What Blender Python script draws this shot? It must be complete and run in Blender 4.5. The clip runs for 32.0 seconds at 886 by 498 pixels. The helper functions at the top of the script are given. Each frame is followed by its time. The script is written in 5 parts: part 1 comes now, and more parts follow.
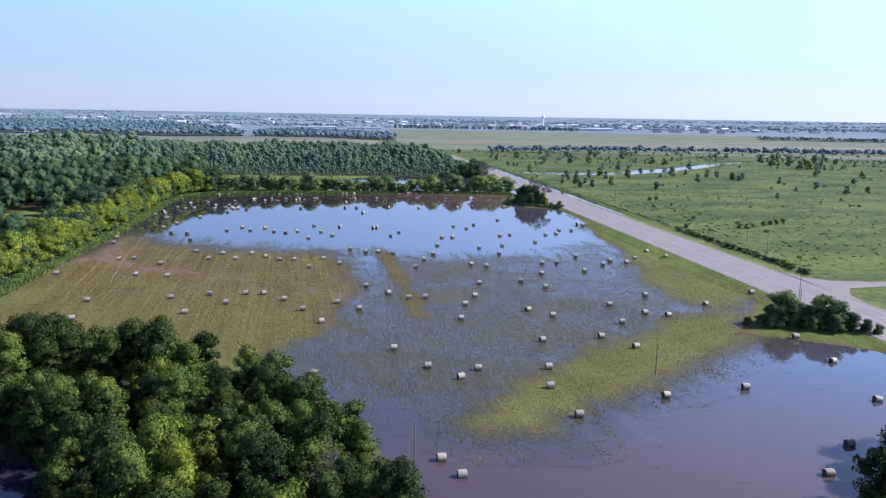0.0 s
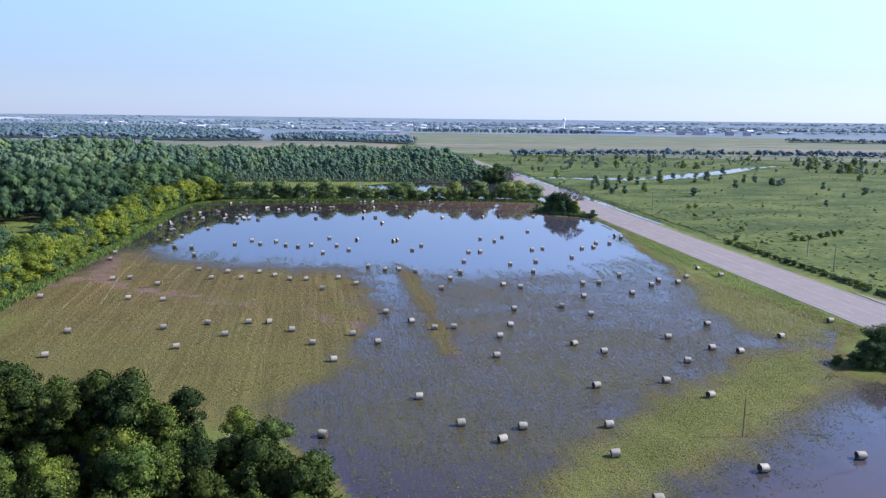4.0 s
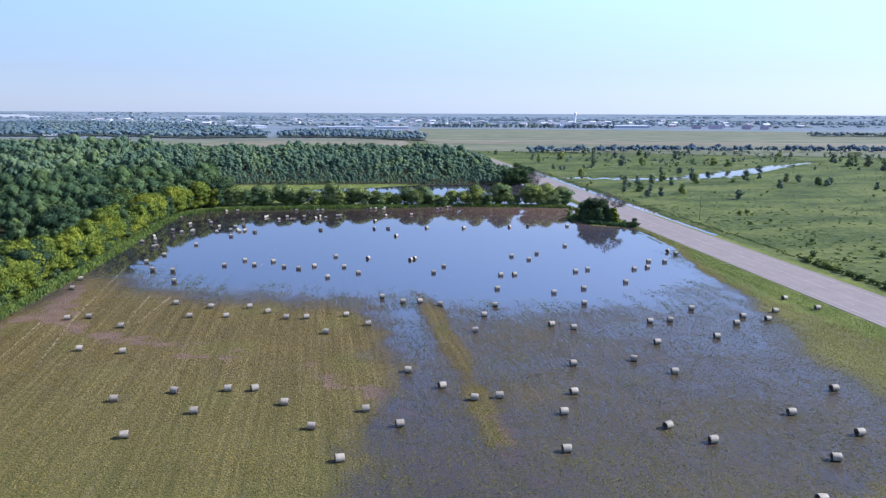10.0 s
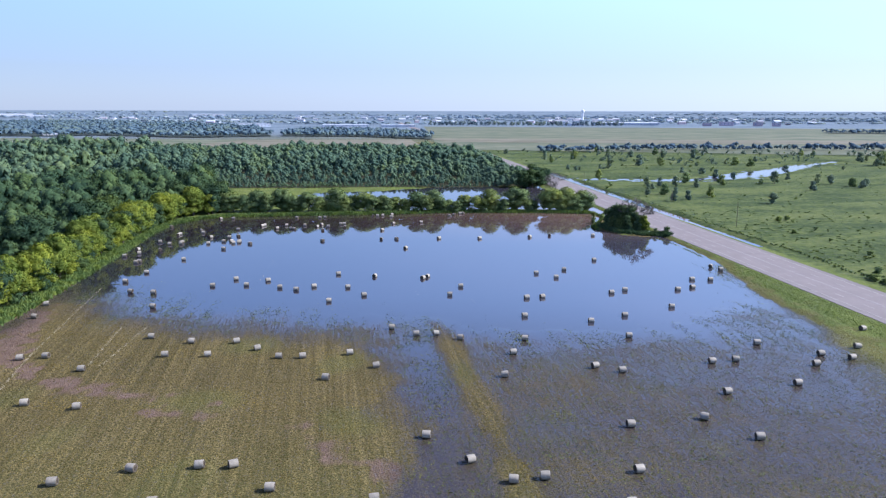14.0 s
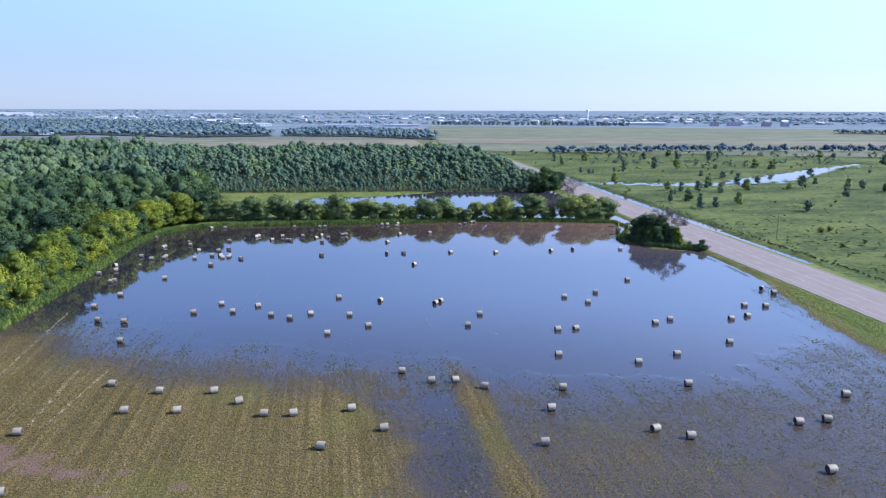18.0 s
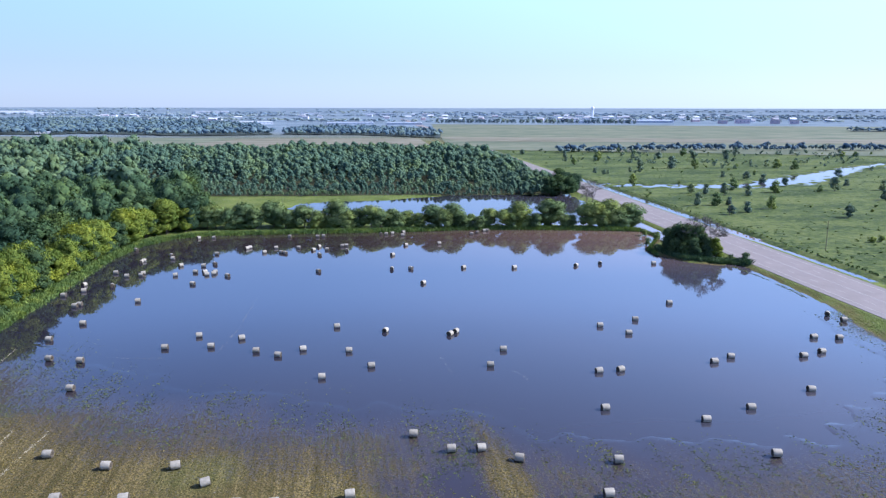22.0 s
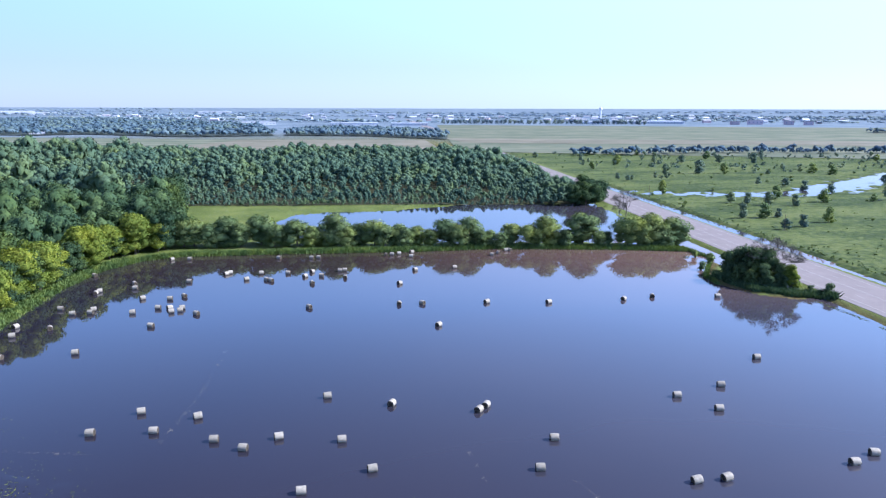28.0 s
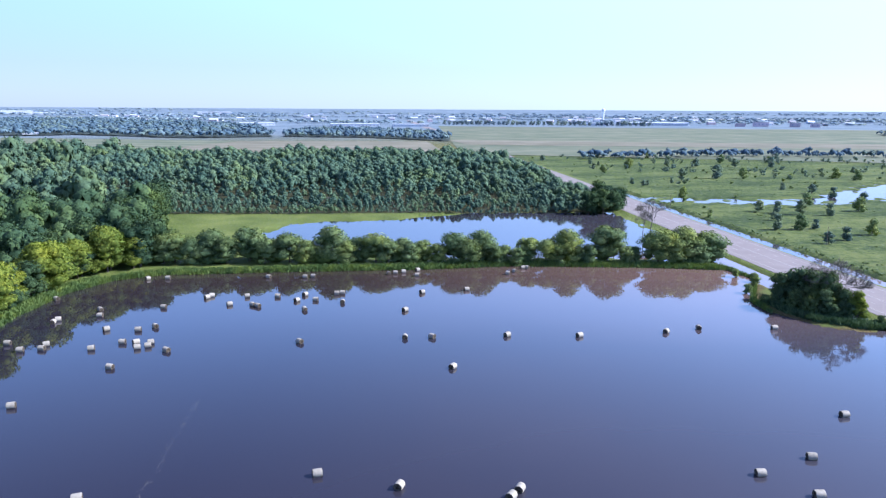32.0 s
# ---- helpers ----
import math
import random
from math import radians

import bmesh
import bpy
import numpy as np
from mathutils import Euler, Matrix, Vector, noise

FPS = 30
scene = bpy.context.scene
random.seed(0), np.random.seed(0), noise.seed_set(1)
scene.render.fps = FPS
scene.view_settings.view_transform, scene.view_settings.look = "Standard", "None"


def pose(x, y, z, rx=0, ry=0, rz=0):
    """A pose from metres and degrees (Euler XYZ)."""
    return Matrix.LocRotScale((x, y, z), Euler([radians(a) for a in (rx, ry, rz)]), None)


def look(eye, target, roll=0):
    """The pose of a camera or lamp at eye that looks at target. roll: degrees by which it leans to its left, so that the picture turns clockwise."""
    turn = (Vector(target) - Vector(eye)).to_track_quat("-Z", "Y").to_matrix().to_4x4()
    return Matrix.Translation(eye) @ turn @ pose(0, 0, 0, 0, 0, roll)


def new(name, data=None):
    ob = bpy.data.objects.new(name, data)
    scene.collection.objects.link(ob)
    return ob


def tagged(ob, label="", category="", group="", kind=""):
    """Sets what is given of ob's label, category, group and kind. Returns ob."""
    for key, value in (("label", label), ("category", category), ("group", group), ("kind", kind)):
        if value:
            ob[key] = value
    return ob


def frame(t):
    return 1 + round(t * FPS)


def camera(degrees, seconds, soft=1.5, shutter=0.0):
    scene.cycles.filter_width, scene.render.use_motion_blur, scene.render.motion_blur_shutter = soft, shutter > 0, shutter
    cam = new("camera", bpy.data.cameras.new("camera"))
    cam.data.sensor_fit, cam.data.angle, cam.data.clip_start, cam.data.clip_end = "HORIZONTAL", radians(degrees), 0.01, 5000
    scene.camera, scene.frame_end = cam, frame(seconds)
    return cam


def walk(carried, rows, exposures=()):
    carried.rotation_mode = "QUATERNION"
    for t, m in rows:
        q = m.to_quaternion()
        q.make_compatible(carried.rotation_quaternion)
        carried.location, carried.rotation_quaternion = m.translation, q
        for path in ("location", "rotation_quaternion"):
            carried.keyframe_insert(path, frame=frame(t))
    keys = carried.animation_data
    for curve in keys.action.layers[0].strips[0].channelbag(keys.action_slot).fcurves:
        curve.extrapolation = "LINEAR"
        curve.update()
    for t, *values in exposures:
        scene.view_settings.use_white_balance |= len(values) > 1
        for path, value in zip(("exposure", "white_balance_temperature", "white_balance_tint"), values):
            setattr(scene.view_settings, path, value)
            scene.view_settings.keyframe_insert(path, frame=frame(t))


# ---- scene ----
cam = camera(62.0, 32.0, soft=1.3)
PATH = [
    (0, (0.01, -0.00, 49.51), (0.011, 19.668, 45.881), 0.94),
    (0.5, (-0.20, 3.05, 49.41), (-0.359, 22.717, 45.802), 0.93),
    (1, (-0.50, 6.13, 49.34), (-0.739, 25.810, 45.756), 0.88),
    (1.5, (-0.77, 9.32, 49.31), (-1.219, 28.994, 45.727), 0.84),
    (2, (-1.05, 12.60, 49.27), (-1.529, 32.275, 45.705), 0.79),
    (2.5, (-1.44, 16.00, 49.23), (-1.926, 35.671, 45.671), 0.80),
    (3, (-1.93, 19.46, 49.21), (-2.421, 39.136, 45.651), 0.72),
    (3.5, (-2.41, 22.90, 49.22), (-2.910, 42.571, 45.672), 0.68),
    (5.5, (-4.61, 37.27, 49.52), (-5.178, 56.939, 45.942), 0.60),
    (6, (-5.28, 40.91, 49.60), (-5.852, 60.572, 46.005), 0.58),
    (7, (-6.57, 48.26, 49.67), (-7.172, 67.920, 46.058), 0.53),
    (8, (-7.81, 55.49, 49.81), (-8.455, 75.148, 46.174), 0.50),
    (9, (-9.01, 62.87, 50.04), (-9.691, 82.513, 46.354), 0.42),
    (10, (-10.06, 70.23, 49.96), (-10.796, 89.876, 46.275), 0.29),
    (11, (-11.22, 77.35, 50.07), (-12.005, 96.986, 46.359), 0.32),
    (12, (-12.28, 84.47, 50.19), (-13.105, 104.105, 46.474), 0.33),
    (13, (-13.19, 92.14, 50.24), (-14.068, 111.764, 46.509), 0.18),
    (14, (-14.46, 99.14, 50.41), (-15.343, 118.771, 46.660), 0.10),
    (14.5, (-15.16, 102.48, 50.41), (-16.033, 122.104, 46.666), 0.10),
    (16.5, (-17.60, 116.70, 50.50), (-18.497, 136.329, 46.751), 0.16),
    (17, (-18.23, 120.46, 50.55), (-19.136, 140.082, 46.788), 0.17),
    (18, (-19.32, 127.66, 50.63), (-20.257, 147.275, 46.865), 0.19),
    (19, (-20.47, 134.89, 50.72), (-21.419, 154.506, 46.934), 0.18),
    (20, (-21.45, 142.29, 50.74), (-22.429, 161.902, 46.929), 0.14),
    (21, (-22.56, 149.54, 50.67), (-23.552, 169.147, 46.842), 0.14),
    (22, (-23.63, 156.74, 50.52), (-24.646, 176.344, 46.695), 0.10),
    (23, (-24.69, 163.86, 50.45), (-25.718, 183.468, 46.630), 0.14),
    (24, (-25.65, 171.17, 50.41), (-26.705, 190.767, 46.581), 0.11),
    (25, (-26.90, 178.26, 50.24), (-27.945, 197.868, 46.418), 0.07),
    (25.5, (-27.43, 181.91, 50.08), (-28.488, 201.511, 46.261), 0.11),
    (27.5, (-29.14, 195.94, 49.96), (-30.248, 215.545, 46.145), 0.12),
    (28, (-29.59, 199.48, 49.95), (-30.722, 219.080, 46.138), 0.15),
    (29, (-30.63, 206.56, 50.06), (-31.778, 226.158, 46.219), 0.17),
    (30, (-31.88, 213.65, 50.03), (-33.014, 233.248, 46.196), 0.22),
    (31, (-33.02, 220.58, 49.91), (-34.160, 240.186, 46.114), 0.20),
    (32, (-34.15, 226.94, 49.83), (-35.286, 246.547, 46.042), 0.32),
]
walk(cam, [(t, look(eye, target, roll)) for t, eye, target, roll in PATH],
     [(0, 1.08, 5780, 18.4), (14, 1.09, 5700, 18.2), (25, 1.27, 5470, 17.4), (32, 1.41, 5440, 18.4)])

# ---- light ----
SUN_EL, SUN_AZ = radians(39), radians(84)
world = bpy.data.worlds.new("sky")
scene.world = world
world.use_nodes = True
wn = world.node_tree.nodes
sky = wn.new("ShaderNodeTexSky")
sky.sky_type = "NISHITA"
sky.sun_disc = False
sky.sun_elevation, sky.sun_rotation = SUN_EL, SUN_AZ
sky.altitude, sky.air_density, sky.dust_density, sky.ozone_density = 50, 1.0, 0.3, 1.6
wn["Background"].inputs["Strength"].default_value = 0.08
hazy = wn.new("ShaderNodeMix")
hazy.data_type = "RGBA"
hazy.inputs[0].default_value, hazy.inputs[7].default_value = 0.75, (3.7, 4.3, 5.4, 1)
high = wn.new("ShaderNodeSeparateXYZ")
rise = wn.new("ShaderNodeMapRange")
rise.inputs[1].default_value, rise.inputs[2].default_value = 0.05, 0.27
tint = wn.new("ShaderNodeMix")
tint.data_type = "RGBA"
tint.inputs[6].default_value, tint.inputs[7].default_value = (3.4, 4.75, 6.4, 1), (5.1, 9.0, 16.3, 1)
world.node_tree.links.new(wn.new("ShaderNodeTexCoord").outputs["Generated"], high.inputs[0])
world.node_tree.links.new(high.outputs["Z"], rise.inputs[0])
world.node_tree.links.new(rise.outputs[0], tint.inputs[0])
top = wn.new("ShaderNodeMapRange")
top.inputs[1].default_value, top.inputs[2].default_value = 0.25, 0.52
zenith = wn.new("ShaderNodeMix")
zenith.data_type = "RGBA"
zenith.inputs[7].default_value = (1.2, 1.55, 3.8, 1)
world.node_tree.links.new(high.outputs["Z"], top.inputs[0])
world.node_tree.links.new(top.outputs[0], zenith.inputs[0])
world.node_tree.links.new(tint.outputs[2], zenith.inputs[6])
side = wn.new("ShaderNodeMapRange")  # hazier, whiter and brighter towards the sun
side.inputs[1].default_value, side.inputs[2].default_value = -0.75, 0.6
veil = wn.new("ShaderNodeMix")
veil.data_type = "RGBA"
veil.inputs[6].default_value, veil.inputs[7].default_value = (0.56, 0.56, 0.6, 1), (1.3, 1.16, 1.06, 1)
world.node_tree.links.new(side.outputs[0], veil.inputs[0])
glow = wn.new("ShaderNodeMix")
glow.data_type, glow.blend_type = "RGBA", "MULTIPLY"
glow.inputs[0].default_value = 1.0
world.node_tree.links.new(high.outputs["X"], side.inputs[0])
world.node_tree.links.new(zenith.outputs[2], glow.inputs[6])
world.node_tree.links.new(veil.outputs[2], glow.inputs[7])
world.node_tree.links.new(glow.outputs[2], hazy.inputs[7])
world.node_tree.links.new(sky.outputs["Color"], hazy.inputs[6])
world.node_tree.links.new(hazy.outputs[2], wn["Background"].inputs["Color"])
sun = new("sun", bpy.data.lights.new("sun", "SUN"))
sun.data.energy, sun.data.angle, sun.data.color = 4.2, radians(0.6), (1.0, 0.95, 0.86)
SUN_DIR = Vector((math.sin(SUN_AZ) * math.cos(SUN_EL), math.cos(SUN_AZ) * math.cos(SUN_EL), math.sin(SUN_EL)))
sun.matrix_world = look(SUN_DIR * 500, (0, 0, 0))


# ---- materials ----
def shader(name, rough=0.9):
    m = bpy.data.materials.new(name)
    m.use_nodes = True
    b = m.node_tree.nodes["Principled BSDF"]
    b.inputs["Roughness"].default_value = rough
    b.inputs["Specular IOR Level"].default_value = 0.25
    return m, m.node_tree.nodes, m.node_tree.links, b


def node(nodes, kind, **inputs):
    n = nodes.new(kind)
    for key, value in inputs.items():
        n.inputs[key.replace("_", " ")].default_value = value
    return n


def ramp(nodes, links, fac, stops):
    r = nodes.new("ShaderNodeValToRGB")
    els = r.color_ramp.elements
    while len(els) < len(stops):
        els.new(0.5)
    for e, (p, c) in zip(els, stops):
        e.position, e.color = p, (*c, 1)
    links.new(fac, r.inputs["Fac"])
    return r.outputs["Color"]


def blend(nodes, links, fac, a, b, mode="MIX"):
    m = nodes.new("ShaderNodeMix")
    m.data_type, m.blend_type = "RGBA", mode
    for socket, value in ((m.inputs[0], fac), (m.inputs[6], a), (m.inputs[7], b)):
        if isinstance(value, (int, float)):
            socket.default_value = value
        elif isinstance(value, tuple):
            socket.default_value = (*value, 1)
        else:
            links.new(value, socket)
    return m.outputs[2]


def fine(nodes, links, scale, detail=4, stretch=None, turn=0.0, rough=0.55):
    """World-space noise; stretch scales its axes, turn swings them about z."""
    g = nodes.new("ShaderNodeNewGeometry")
    n = node(nodes, "ShaderNodeTexNoise", Scale=scale, Detail=detail, Roughness=rough)
    if stretch:
        mp = nodes.new("ShaderNodeMapping")
        mp.vector_type = "TEXTURE"
        mp.inputs["Scale"].default_value, mp.inputs["Rotation"].default_value = stretch, (0, 0, turn)
        links.new(g.outputs["Position"], mp.inputs["Vector"])
        links.new(mp.outputs["Vector"], n.inputs["Vector"])
    else:
        links.new(g.outputs["Position"], n.inputs["Vector"])
    return n.outputs["Fac"]


def relief(nodes, links, bsdf, fac, dist, strength=0.6):
    b = node(nodes, "ShaderNodeBump", Strength=strength, Distance=dist)
    links.new(fac, b.inputs["Height"])
    links.new(b.outputs["Normal"], bsdf.inputs["Normal"])


def plain(name, dark, light, scale=1.0, rough=0.85, bump=0.02, metal=0.0, island=False):
    """A surface with grain at two scales, and a shade of its own for each object."""
    m, n, l, b = shader(name, rough)
    a = fine(n, l, scale)
    c = fine(n, l, scale * 7, 3)
    f = blend(n, l, 0.4, a, c)
    col = ramp(n, l, f, [(0.3, dark), (0.7, light)])
    o = n.new("ShaderNodeObjectInfo")
    shade = ramp(n, l, o.outputs["Random"], [(0.0, (0.82, 0.82, 0.82)), (1.0, (1.12, 1.12, 1.12))])
    col = blend(n, l, 1.0, col, shade, "MULTIPLY")
    l.new(col, b.inputs["Base Color"])
    b.inputs["Metallic"].default_value = metal
    if bump:
        relief(n, l, b, f, bump)
    return m


def leaves(name, dark, mid, light, tree_scale=0.12, thin=0.18, tuft=0.0):
    """Leaves: each clump its own shade, each tree its own tone, thin enough to let some light through."""
    m, n, l, b = shader(name, 0.75)
    b.inputs["Specular IOR Level"].default_value = 0.06
    g = n.new("ShaderNodeNewGeometry")
    col = ramp(n, l, g.outputs["Random Per Island"], [(0.0, dark), (0.5, mid), (1.0, light)])
    o = n.new("ShaderNodeObjectInfo")
    col = blend(n, l, 1.0, col, ramp(n, l, o.outputs["Random"], [(0.0, (0.75, 0.8, 0.85)), (0.5, (1, 1, 1)), (1.0, (1.2, 1.12, 0.9))]), "MULTIPLY")
    col = blend(n, l, 1.0, col, ramp(n, l, fine(n, l, tree_scale, 2), [(0.35, (0.7, 0.78, 0.85)), (0.5, (1, 1, 1)), (0.68, (1.35, 1.22, 0.85))]), "MULTIPLY")
    l.new(col, b.inputs["Base Color"])
    if tuft:  # sprays of leaves on the larger masses
        sprays = blend(n, l, 0.5, fine(n, l, 1.0 / tuft, 4, None, 0, 0.7), fine(n, l, 2.6 / tuft, 3))
        relief(n, l, b, sprays, 0.9 * tuft, 0.6)
    t = n.new("ShaderNodeBsdfTranslucent")
    l.new(blend(n, l, 1.0, col, (1.1, 1.25, 0.6), "MULTIPLY"), t.inputs["Color"])
    mix = node(n, "ShaderNodeMixShader", Fac=thin)
    l.new(b.outputs[0], mix.inputs[1])
    l.new(t.outputs[0], mix.inputs[2])
    l.new(mix.outputs[0], n["Material Output"].inputs["Surface"])
    return m


ROW_TURN = math.atan2(15, 72)  # the mowing rows run square to this bearing


def silt_and_sheen_colour(n, l):
    """Flood water: clearer in mid-field, browner with silt to the south and along the far bank; sky sheen painted in as
    a paler east.
    """
    g = n.new("ShaderNodeNewGeometry")
    sep = n.new("ShaderNodeSeparateXYZ")
    l.new(g.outputs["Position"], sep.inputs[0])
    far = node(n, "ShaderNodeMapRange", From_Min=378.0, From_Max=448.0)
    south = node(n, "ShaderNodeMapRange", From_Min=138.0, From_Max=100.0)
    for q in (far, south):
        l.new(sep.outputs["Y"], q.inputs["Value"])
    add = n.new("ShaderNodeMath")
    add.operation = "ADD"
    pond = node(n, "ShaderNodeMapRange", From_Min=472.0, From_Max=486.0, To_Max=-0.95)
    l.new(sep.outputs["Y"], pond.inputs["Value"])
    less = n.new("ShaderNodeMath")
    l.new(far.outputs[0], less.inputs[0])
    l.new(pond.outputs[0], less.inputs[1])
    l.new(less.outputs[0], add.inputs[0])
    open_water = node(n, "ShaderNodeMapRange", From_Min=-30.0, From_Max=0.0)
    l.new(sep.outputs["X"], open_water.inputs["Value"])
    stirred = n.new("ShaderNodeMath")
    stirred.operation = "MULTIPLY"
    l.new(south.outputs[0], stirred.inputs[0])
    l.new(open_water.outputs[0], stirred.inputs[1])
    l.new(stirred.outputs[0], add.inputs[1])
    south.inputs["To Max"].default_value = 0.38
    silt = blend(n, l, 0.25, add.outputs[0], fine(n, l, 0.02, 3))
    # paler eastwards: the sky's brighter sheen on that side is put into the colour
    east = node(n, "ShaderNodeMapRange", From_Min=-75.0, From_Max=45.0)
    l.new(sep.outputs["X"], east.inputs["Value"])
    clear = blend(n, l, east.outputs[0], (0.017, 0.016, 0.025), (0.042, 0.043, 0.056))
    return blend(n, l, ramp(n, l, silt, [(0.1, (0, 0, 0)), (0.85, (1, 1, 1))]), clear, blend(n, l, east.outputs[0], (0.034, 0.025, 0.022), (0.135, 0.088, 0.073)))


def ground_material():
    m, n, l, b = shader("field_ground", 0.95)
    b.inputs["Specular IOR Level"].default_value = 0.1

    def weight(name):
        a = n.new("ShaderNodeAttribute")
        a.attribute_name = name
        return a.outputs["Fac"]

    big, small = fine(n, l, 0.05, 5), fine(n, l, 2.2, 4)
    rows = fine(n, l, 1.0, 3, (0.9, 45, 1), 0.205)
    wide = fine(n, l, 1.0, 3, (4.5, 120, 1), 0.205)
    stubble = ramp(n, l, blend(n, l, 0.3, rows, wide), [(0.36, (0.1, 0.077, 0.029)), (0.5, (0.165, 0.126, 0.049)), (0.64, (0.23, 0.176, 0.074))])
    stubble = blend(n, l, ramp(n, l, fine(n, l, 3.2, 4, None, 0, 0.7), [(0.44, (0.0, 0.0, 0.0)), (0.56, (0.9, 0.9, 0.9))]), stubble, (0.06, 0.055, 0.018))
    green = ramp(n, l, blend(n, l, 0.5, big, small), [(0.35, (0.062, 0.092, 0.02)), (0.5, (0.115, 0.148, 0.034)), (0.66, (0.18, 0.205, 0.054))])
    pasture = ramp(n, l, blend(n, l, 0.5, fine(n, l, 0.03, 7, (1.6, 0.8, 1), 0.3, 0.65), fine(n, l, 0.4, 5, None, 0, 0.7)), [(0.43, (0.034, 0.056, 0.017)), (0.5, (0.068, 0.097, 0.026)), (0.57, (0.118, 0.14, 0.043))])
    mud = ramp(n, l, blend(n, l, 0.5, fine(n, l, 0.3, 4), small), [(0.3, (0.112, 0.075, 0.054)), (0.7, (0.2, 0.14, 0.1))])
    patchy = n.new("ShaderNodeMath")
    patchy.operation = "SUBTRACT"
    l.new(weight("mud"), patchy.inputs[0])
    l.new(blend(n, l, 0.6, fine(n, l, 1.6, 5, None, 0, 0.7), fine(n, l, 1.0, 3, (1.4, 14, 1), 0.205)), patchy.inputs[1])
    bare = node(n, "ShaderNodeMapRange", From_Min=-0.03, From_Max=0.3)
    l.new(patchy.outputs[0], bare.inputs["Value"])
    col = blend(n, l, weight("pasture"), stubble, pasture)
    # far ground: distance haze is put into this blue-grey colour
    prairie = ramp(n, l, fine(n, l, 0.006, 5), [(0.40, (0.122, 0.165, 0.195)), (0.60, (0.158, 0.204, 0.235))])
    col = blend(n, l, weight("lush"), col, green)
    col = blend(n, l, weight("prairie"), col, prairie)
    col = blend(n, l, weight("litter"), col, (0.028, 0.026, 0.017))
    col = blend(n, l, bare.outputs[0], col, mud)
    soaked = node(n, "ShaderNodeMapRange", From_Min=0.08, From_Max=0.4, To_Max=0.9)
    l.new(weight("flood"), soaked.inputs["Value"])
    col = blend(n, l, soaked.outputs[0], col, (0.5, 0.48, 0.46), "MULTIPLY")
    pools = blend(n, l, 0.36, fine(n, l, 2.4, 3, None, 0.0, 0.65), fine(n, l, 1.0, 4, (0.35, 5.5, 1), 0.205, 0.65))
    shallow = node(n, "ShaderNodeMapRange", From_Min=0.5, From_Max=0.84)
    l.new(weight("flood"), shallow.inputs["Value"])
    level = node(n, "ShaderNodeMapRange", From_Min=0.0, From_Max=1.0, To_Min=0.35, To_Max=0.78)
    l.new(weight("flood"), level.inputs["Value"])
    over = n.new("ShaderNodeMath")
    over.operation = "SUBTRACT"
    l.new(level.outputs[0], over.inputs[0])
    l.new(pools, over.inputs[1])
    pool = node(n, "ShaderNodeMapRange", From_Min=-0.12, From_Max=0.1)
    l.new(over.outputs[0], pool.inputs["Value"])
    pool = pool.outputs[0]
    l.new(blend(n, l, pool, col, blend(n, l, shallow.outputs[0], (0.036, 0.03, 0.034), silt_and_sheen_colour(n, l))), b.inputs["Base Color"])
    for key, grass, wet in (("Roughness", 0.95, 0.03), ("Specular IOR Level", 0.1, 0.5), ("IOR", 1.45, 1.34)):
        r = node(n, "ShaderNodeMapRange", To_Min=grass, To_Max=wet)
        l.new(pool, r.inputs["Value"])
        l.new(r.outputs[0], b.inputs[key])
    bump = node(n, "ShaderNodeBump", Distance=0.3)
    firm = node(n, "ShaderNodeMapRange", To_Min=0.9, To_Max=0.0)
    l.new(pool, firm.inputs["Value"])
    l.new(firm.outputs[0], bump.inputs["Strength"])
    l.new(blend(n, l, weight("pasture"), blend(n, l, 0.3, fine(n, l, 3.0, 4, None, 0, 0.65), fine(n, l, 0.7, 3)), blend(n, l, 0.5, fine(n, l, 0.5, 5, None, 0, 0.7), fine(n, l, 0.12, 3))), bump.inputs["Height"])
    deep = node(n, "ShaderNodeMapRange", To_Min=0.8, To_Max=1.1)
    l.new(weight("pasture"), deep.inputs["Value"])
    l.new(deep.outputs[0], bump.inputs["Distance"])
    l.new(bump.outputs["Normal"], b.inputs["Normal"])
    return m


def water_material():
    m, n, l, b = shader("muddy_water", 0.03)
    l.new(silt_and_sheen_colour(n, l), b.inputs["Base Color"])
    b.inputs["IOR"].default_value = 1.34
    b.inputs["Specular IOR Level"].default_value = 0.5
    g = n.new("ShaderNodeNewGeometry")
    sep = n.new("ShaderNodeSeparateXYZ")
    l.new(g.outputs["Position"], sep.inputs[0])
    wind = node(n, "ShaderNodeMapRange", From_Min=472.0, From_Max=486.0, To_Min=0.03, To_Max=0.045)
    l.new(sep.outputs["Y"], wind.inputs["Value"])
    l.new(wind.outputs[0], b.inputs["Roughness"])
    ripple = blend(n, l, 0.5, fine(n, l, 1.3, 3, (1.0, 2.2, 1), 0.3), fine(n, l, 0.25, 2))
    relief(n, l, b, ripple, 0.01, 0.25)
    return m


M_GROUND, M_WATER = ground_material(), water_material()
M_DARK = leaves("dark_leaves", (0.012, 0.023, 0.008), (0.032, 0.053, 0.016), (0.07, 0.097, 0.025), 0.12, 0.1)
M_MID = leaves("green_leaves", (0.074, 0.118, 0.05), (0.134, 0.188, 0.075), (0.2, 0.25, 0.1), 0.1, 0.15)
# green with some blue haze of the distance painted in
M_WOOD_HAZE = leaves("hazed_woodland_leaves", (0.05, 0.092, 0.072), (0.068, 0.117, 0.084), (0.092, 0.144, 0.093), 0.04, 0.06, 0.9)
M_LIGHT = leaves("yellow_green_leaves", (0.075, 0.115, 0.022), (0.145, 0.19, 0.034), (0.23, 0.265, 0.046), 0.12, 0.22)
